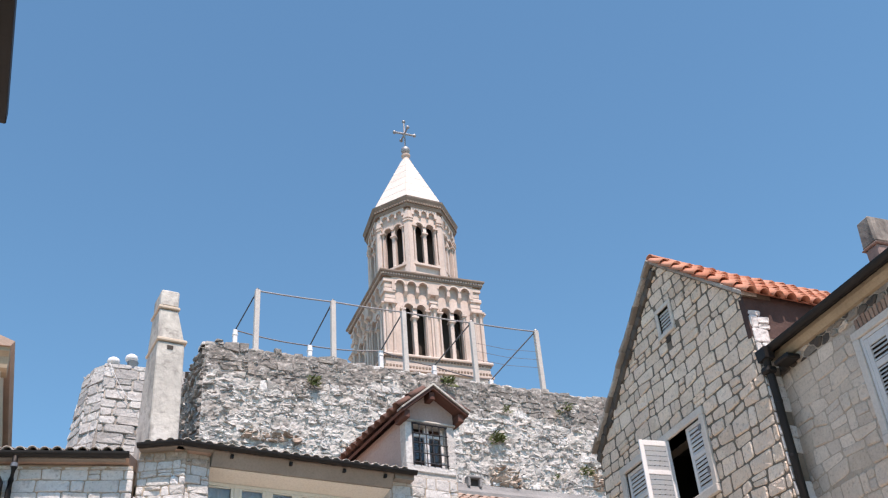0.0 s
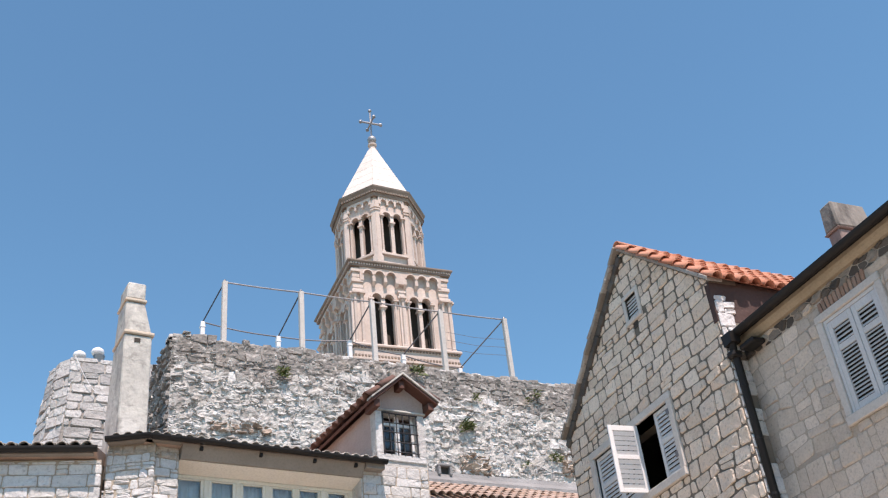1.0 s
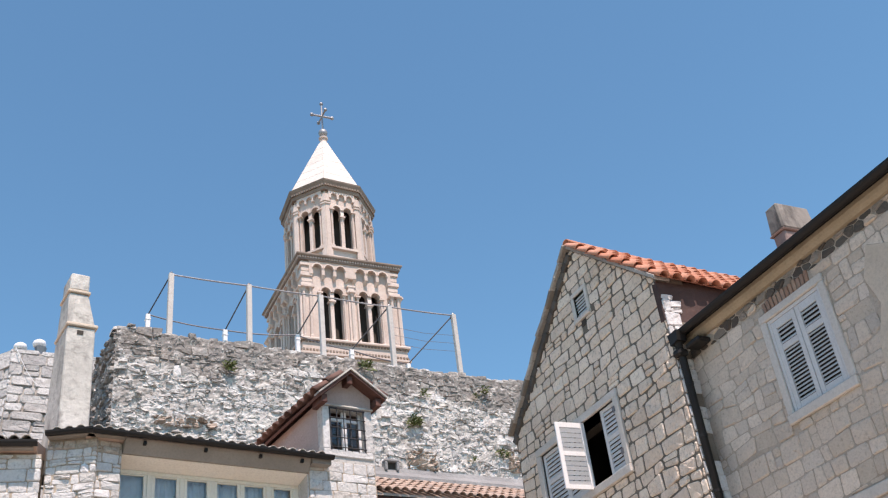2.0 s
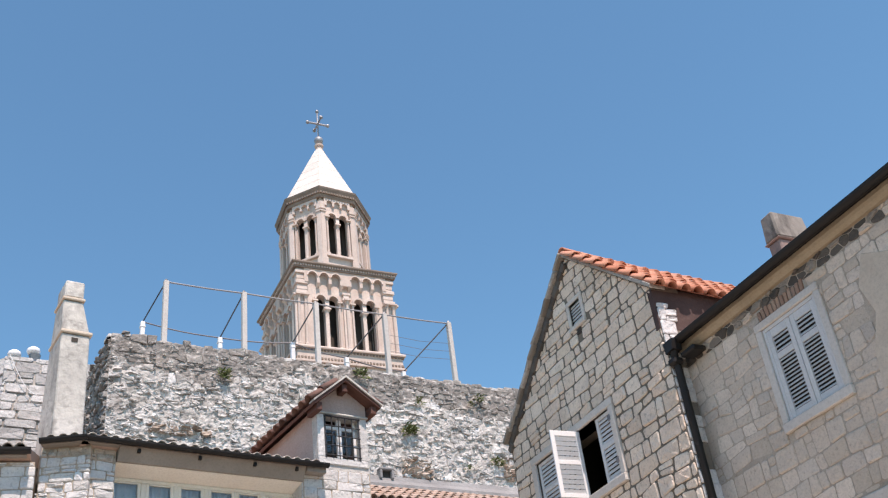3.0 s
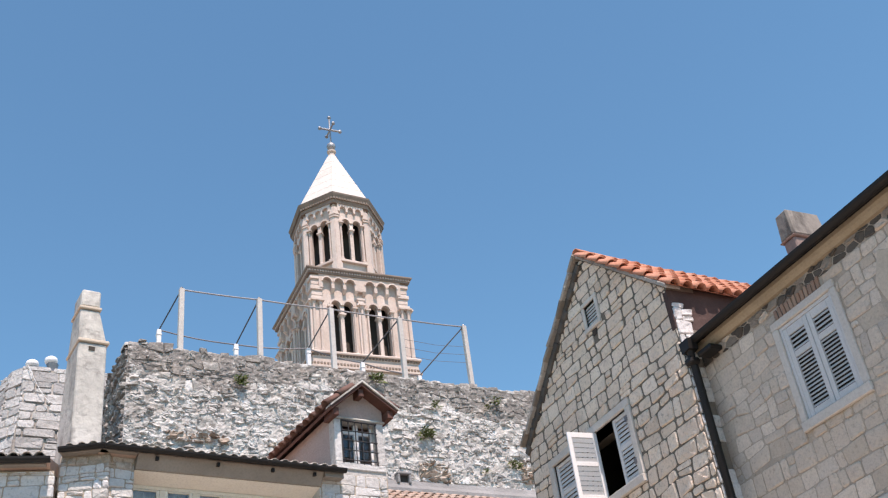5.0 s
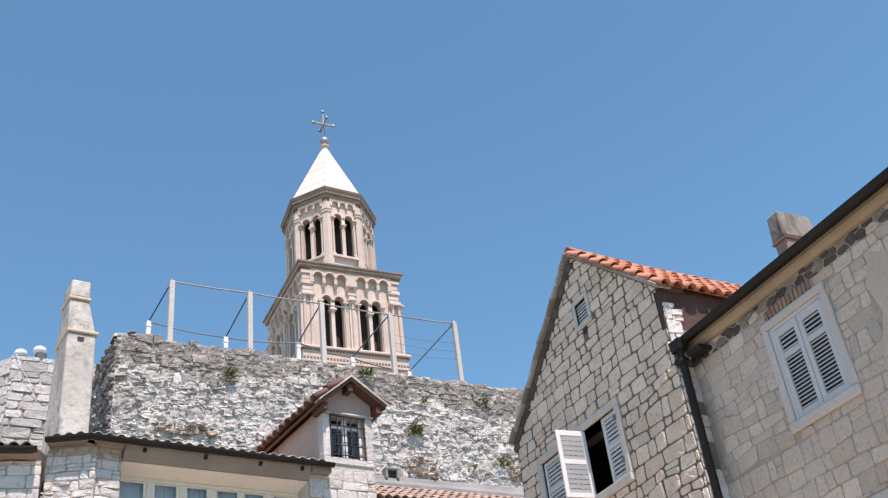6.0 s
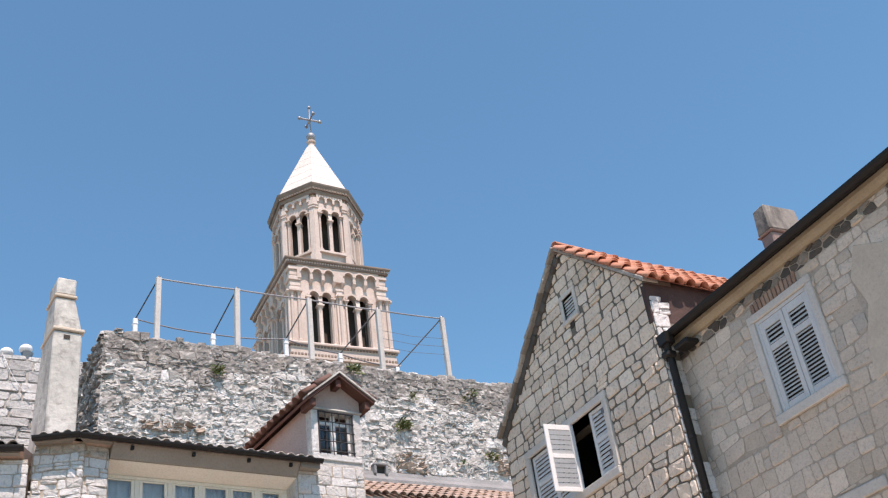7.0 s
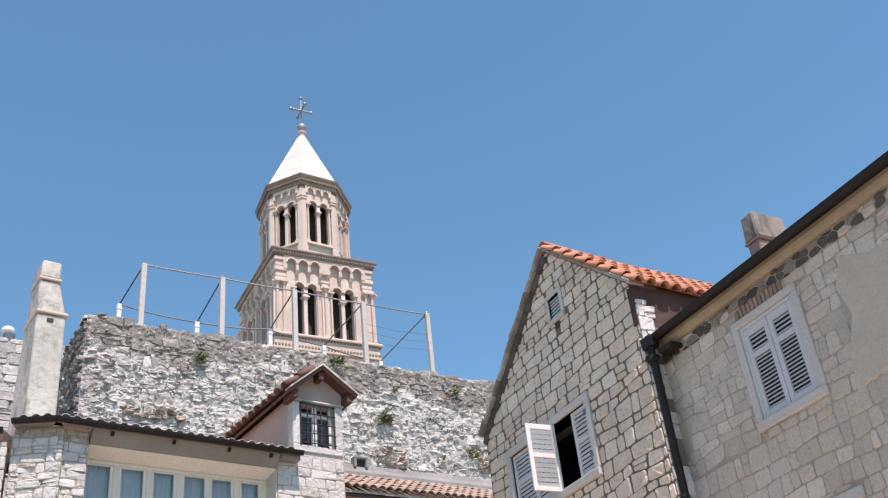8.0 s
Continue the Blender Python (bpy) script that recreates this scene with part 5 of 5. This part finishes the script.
for k in range(60):         # loose coping stones of uneven height
    u = 0.1 + 13.4 * k / 60 + rng.uniform(-0.06, 0.06)
    h = rng.uniform(0.03, 0.1)
    w = rng.uniform(0.1, 0.2)
    vs, fs = stone_shape([(u - w, -0.3), (u + w, -0.3), (u + w, 0.25), (u - w, 0.25)], Matrix(), 0.01, h, rng, 0.7)
    raw("coping_stone", [tuple(WM @ Vector((x, 0.28 + z, 15.95 - y))) for x, y, z in vs], fs, m_lichen if rng.random() < 0.7 else m_ruin_stone, ruin)
for u0, u1, z0, z1 in ((1.1, 2.9, 13.15, 13.42), (8.75, 9.8, 12.5, 13.15), (12.4, 12.95, 12.7, 13.5), (4.0, 4.9, 13.2, 13.35)):
    cells = rubble(u0, u1, z0, z1, 0.35, 0.16, 0.9, rng)
    for c in cells:
        raw("broken_stone", *stone_shape(c, WM, 0.03, rng.uniform(0.05, 0.15), rng, 0.9, 0.02), m_ruin_brown, ruin)
part("vent_hood", Geo(WM).box(7.9, 8.36, -0.3, 0.02, 12.62, 12.7).box(7.9, 7.98, -0.3, 0.02, 12.35, 12.62).box(8.28, 8.36, -0.3, 0.02, 12.35, 12.62), m_cement, ruin, bevel=0.02)
# near-black block in place of the shade inside the hood
part("vent_hole", Geo(WM).box(7.98, 8.28, -0.17, -0.15, 12.35, 12.62), m_inside, ruin)


def weed(u, z, size, n, seed):
    r = random.Random(seed)
    g = Geo(WM)
    for k in range(n):
        a, b = r.uniform(0, 2 * math.pi), r.uniform(-0.3, 1.0)
        d = Vector((math.cos(a) * 0.8, -abs(math.sin(a)) * 0.7 - 0.1, b)).normalized()
        base = Vector((u + r.uniform(-0.3, 0.3) * size, -0.12, z + r.uniform(-0.25, 0.35) * size))
        tip = base + d * size * r.uniform(0.3, 0.6) + Vector((0, 0, -0.1 * size))
        mid = (base + tip) / 2 + Vector((0, 0, 0.06 * size))
        s = d.cross(Vector((0.2, -1, 0.3))).normalized() * 0.05 * size * r.uniform(0.6, 1.5)
        g.add([base, mid + s, tip, mid - s], [(0, 1, 2, 3)])
    ob = part("wall_weed", g, m_leaf)
    return tagged(ob, "green weed growing from the ruined wall's joints", "plant", "weeds on the ruined wall")


for k, (u, z, s, n) in enumerate(((3.21, 15.1, 0.45, 60), (9.12, 14.0, 0.5, 110), (9.56, 15.05, 0.35, 40), (11.81, 15.4, 0.4, 45), (12.21, 13.25, 0.45, 50), (11.1, 12.95, 0.28, 25), (7.55, 15.75, 0.5, 50), (11.5, 15.2, 0.3, 30))):
    weed(u, z, s, n, k)

# ---- drum masonry ----
rng = random.Random(23)
for (x0, y0), (x1, y1) in (((0.82, 29.0), (6.5, 29.3)), ((0.45, 29.4), (0.82, 29.0)), ((0.2, 30.1), (0.45, 29.4)), ((0.22, 32.2), (0.2, 30.1))):
    w = math.hypot(x1 - x0, y1 - y0)
    m = place(x0, y0, math.degrees(math.atan2(y1 - y0, x1 - x0)))
    cells = coursed(-0.14 if w > 1 else -0.06, min(w + 0.06, 3.6), 9.0, 16.58, 0.34, 0.62, 0.2, rng)
    m = m @ pose(0, 0, 16.5, -math.degrees(math.atan(BATTER))) @ pose(0, 0, -16.5)
    lay(cells, drum, m, m_drum_stone, m_drum_stone, (-1, 3.6, 12.5, 17), 0.035, (0.02, 0.06), rng, 0.6)
for x, z in ((0.95, 16.84), (1.47, 17.0)):
    ob = thing("floodlight", (x, 29.4, 16.5), "round white floodlight on the drum's top", "lamp", "floodlights on the drum")
    part("head", Geo().ball((x, 29.4, z), 0.2, 14, 0.75), m_lamp_white, ob, smooth=True)
    part("stand", Geo().lathe([(0.14, 16.5), (0.14, z - 0.3), (0.18, z - 0.12)], x + 0.05, 29.4, 8), m_cable, ob)

cable = part("cable", Geo().tube([(0.82 + 0.9 * k / 8, 28.86 - 0.02 * k, 16.55 - 1.3 * math.sin(math.pi / 2 * k / 8)) for k in range(9)], 0.009, 6), m_lamp_white, drum, "loose white cable")

# ---- railing of the terrace on the wall ----
rail = thing("terrace_railing", (9, 26.5, 15.9), "tall pale posts with steel rails and stay rods", "railing")
tall = [(4.74, 26.29, 18.1), (7.14, 26.49, 18.16), (9.52, 26.7, 18.23), (11.96, 26.91, 18.26), (14.41, 27.12, 18.35)]
for x, y, TZ in tall:
    part("post", Geo(pose(x, y, 0, 0, 0, 4.9)).box(-0.075, 0.075, -0.075, 0.075, 15.8, TZ), m_post, rail, bevel=0.012)
    part("post_cap", Geo().ball((x, y, TZ + 0.03), 0.05, 8), m_cable, rail)
for (xa, ya, za), (xb, yb, zb) in zip(tall, tall[1:]):
    pts = [(xa + (xb - xa) * k / 6, ya + (yb - ya) * k / 6, za + (zb - za) * k / 6 - 0.02 - 0.02 * math.sin(math.pi * k / 6)) for k in range(7)]
    part("top_rail", Geo().tube(pts, 0.024, 6), m_galvanised, rail)
short = [(4.27, 27.2, 17.16), (6.6, 27.3, 16.95), (8.9, 27.3, 17.04), (10.72, 27.4, 16.75), (12.72, 27.5, 16.5)]
for (x, y, z), (xt, yt, zt) in zip(short, tall):
    part("short_post", Geo(pose(x, y, 0, 0, 0, 4.9)).box(-0.065, 0.065, -0.065, 0.065, 15.7, z).box(-0.08, 0.08, -0.08, 0.08, z - 0.2, z - 0.15), m_lamp_white, rail, bevel=0.012)
    part("stay_rod", Geo().tube([(x, y, z), (xt, yt, zt)], 0.022, 6), m_dark_rod, rail)
for a, b in zip(short, short[1:]):
    pts = [tuple(a[i] + (b[i] - a[i]) * k / 6 - (0.06 * math.sin(math.pi * k / 6) if i == 2 else 0) for i in range(3)) for k in range(7)]
    part("lower_rail", Geo().tube(pts, 0.02, 6), m_cable, rail)
for k, z in enumerate((17.45, 17.15, 16.85)):
    part("wire", Geo().tube([(*tall[3][:2], z + 0.05), ((tall[3][0] + tall[4][0]) / 2, (tall[3][1] + tall[4][1]) / 2, z), (*tall[4][:2], z + 0.1)], 0.007, 5), m_cable, rail)
part("terrace_floor", Geo(WM).box(0.5, 24, 0.4, 2.9, 15.97, 16.02), m_cement, ruin)

# ---- lean-to roof at the foot of the ruined wall ----
lean = thing("lean_to_roof", (13, 26, 10), "old clay tile lean-to roof against the ruined wall", "roof")
EZ, TZ2, EY = 10.95, 12.1, -2.0
a_t = math.degrees(math.atan2(TZ2 - EZ, -EY))
part("tile_bed", Geo(WM).prism([(EY, EZ - 0.06), (EY, EZ), (0.0, TZ2), (0.0, TZ2 - 0.06)], 5.6, 15.5, "yzx"), m_tile_old, lean)
part("fascia", Geo(WM).box(5.6, 15.5, EY + 0.05, EY + 0.1, EZ - 0.25, EZ - 0.07), m_wood_dark, lean, "dark eaves board")
part("shed_wall", Geo(WM).box(5.6, 15.5, EY + 0.3, EY + 0.6, 0, EZ - 0.02), m_shaded_brown, lean)
part("fillet", Geo(WM).prism([(-0.5, TZ2 - 0.22), (-0.48, TZ2 + 0.02), (-0.22, TZ2 + 0.22), (-0.14, TZ2 + 0.38), (0.02, TZ2 + 0.4), (0.02, TZ2 - 0.05)], 5.6, 15.5, "yzx"), m_cement, lean, "grey cement flashing")
big = tile_mesh("tile_wide", 0.48, 0.125, 0.1, m_tile_old)
tile_slope(lean, big, WM @ pose(5.8, EY - 0.05, EZ + 0.04) @ pose(0, 0, 0, a_t, 0, 0), 8.6, 6, 0.48, 0.26, 0.39, rng)

# ---- houses that close the street on the other side ----
far = thing("far_house", (-4, 23, 0), "ochre rendered house with stone cornice", "house")
part("wall", Geo().box(-9, -1.62, 22.0, 30, 0, 12.9), m_street_plaster, far)
part("cornice", Geo().prism([(22.02, 12.5), (21.9, 12.55), (21.85, 12.8), (21.75, 12.9), (21.75, 13.0), (22.3, 13.0), (22.3, 12.5)], -9, -1.5, "yzx"), m_cornice_stone, far)
part("roof", Geo().prism([(-9.1, 13.0), (-1.5, 13.0), (-1.42, 13.12), (-5, 14.5), (-9.1, 13.3)], 21.7, 30), m_tile_old, far)
near = thing("near_house", (-4, 3, 0), "plain rendered house with a dark timber eave", "house")
NM = place(-0.93, 7.9, 92.1)
part("wall", Geo(NM).box(-16, -0.15, 0.55, 6, 0, 8.0), m_street_plaster, near)
part("eave", Geo(NM).box(-16, 0.0, 0.0, 0.6, 8.0, 8.14), m_gutter, near, "dark boarded eave", bevel=0.01)
part("roof", Geo(NM).prism([(0.02, 8.15), (6, 10.2), (6, 8.15)], -16, 0.0, "yzx"), m_tile_old, near)
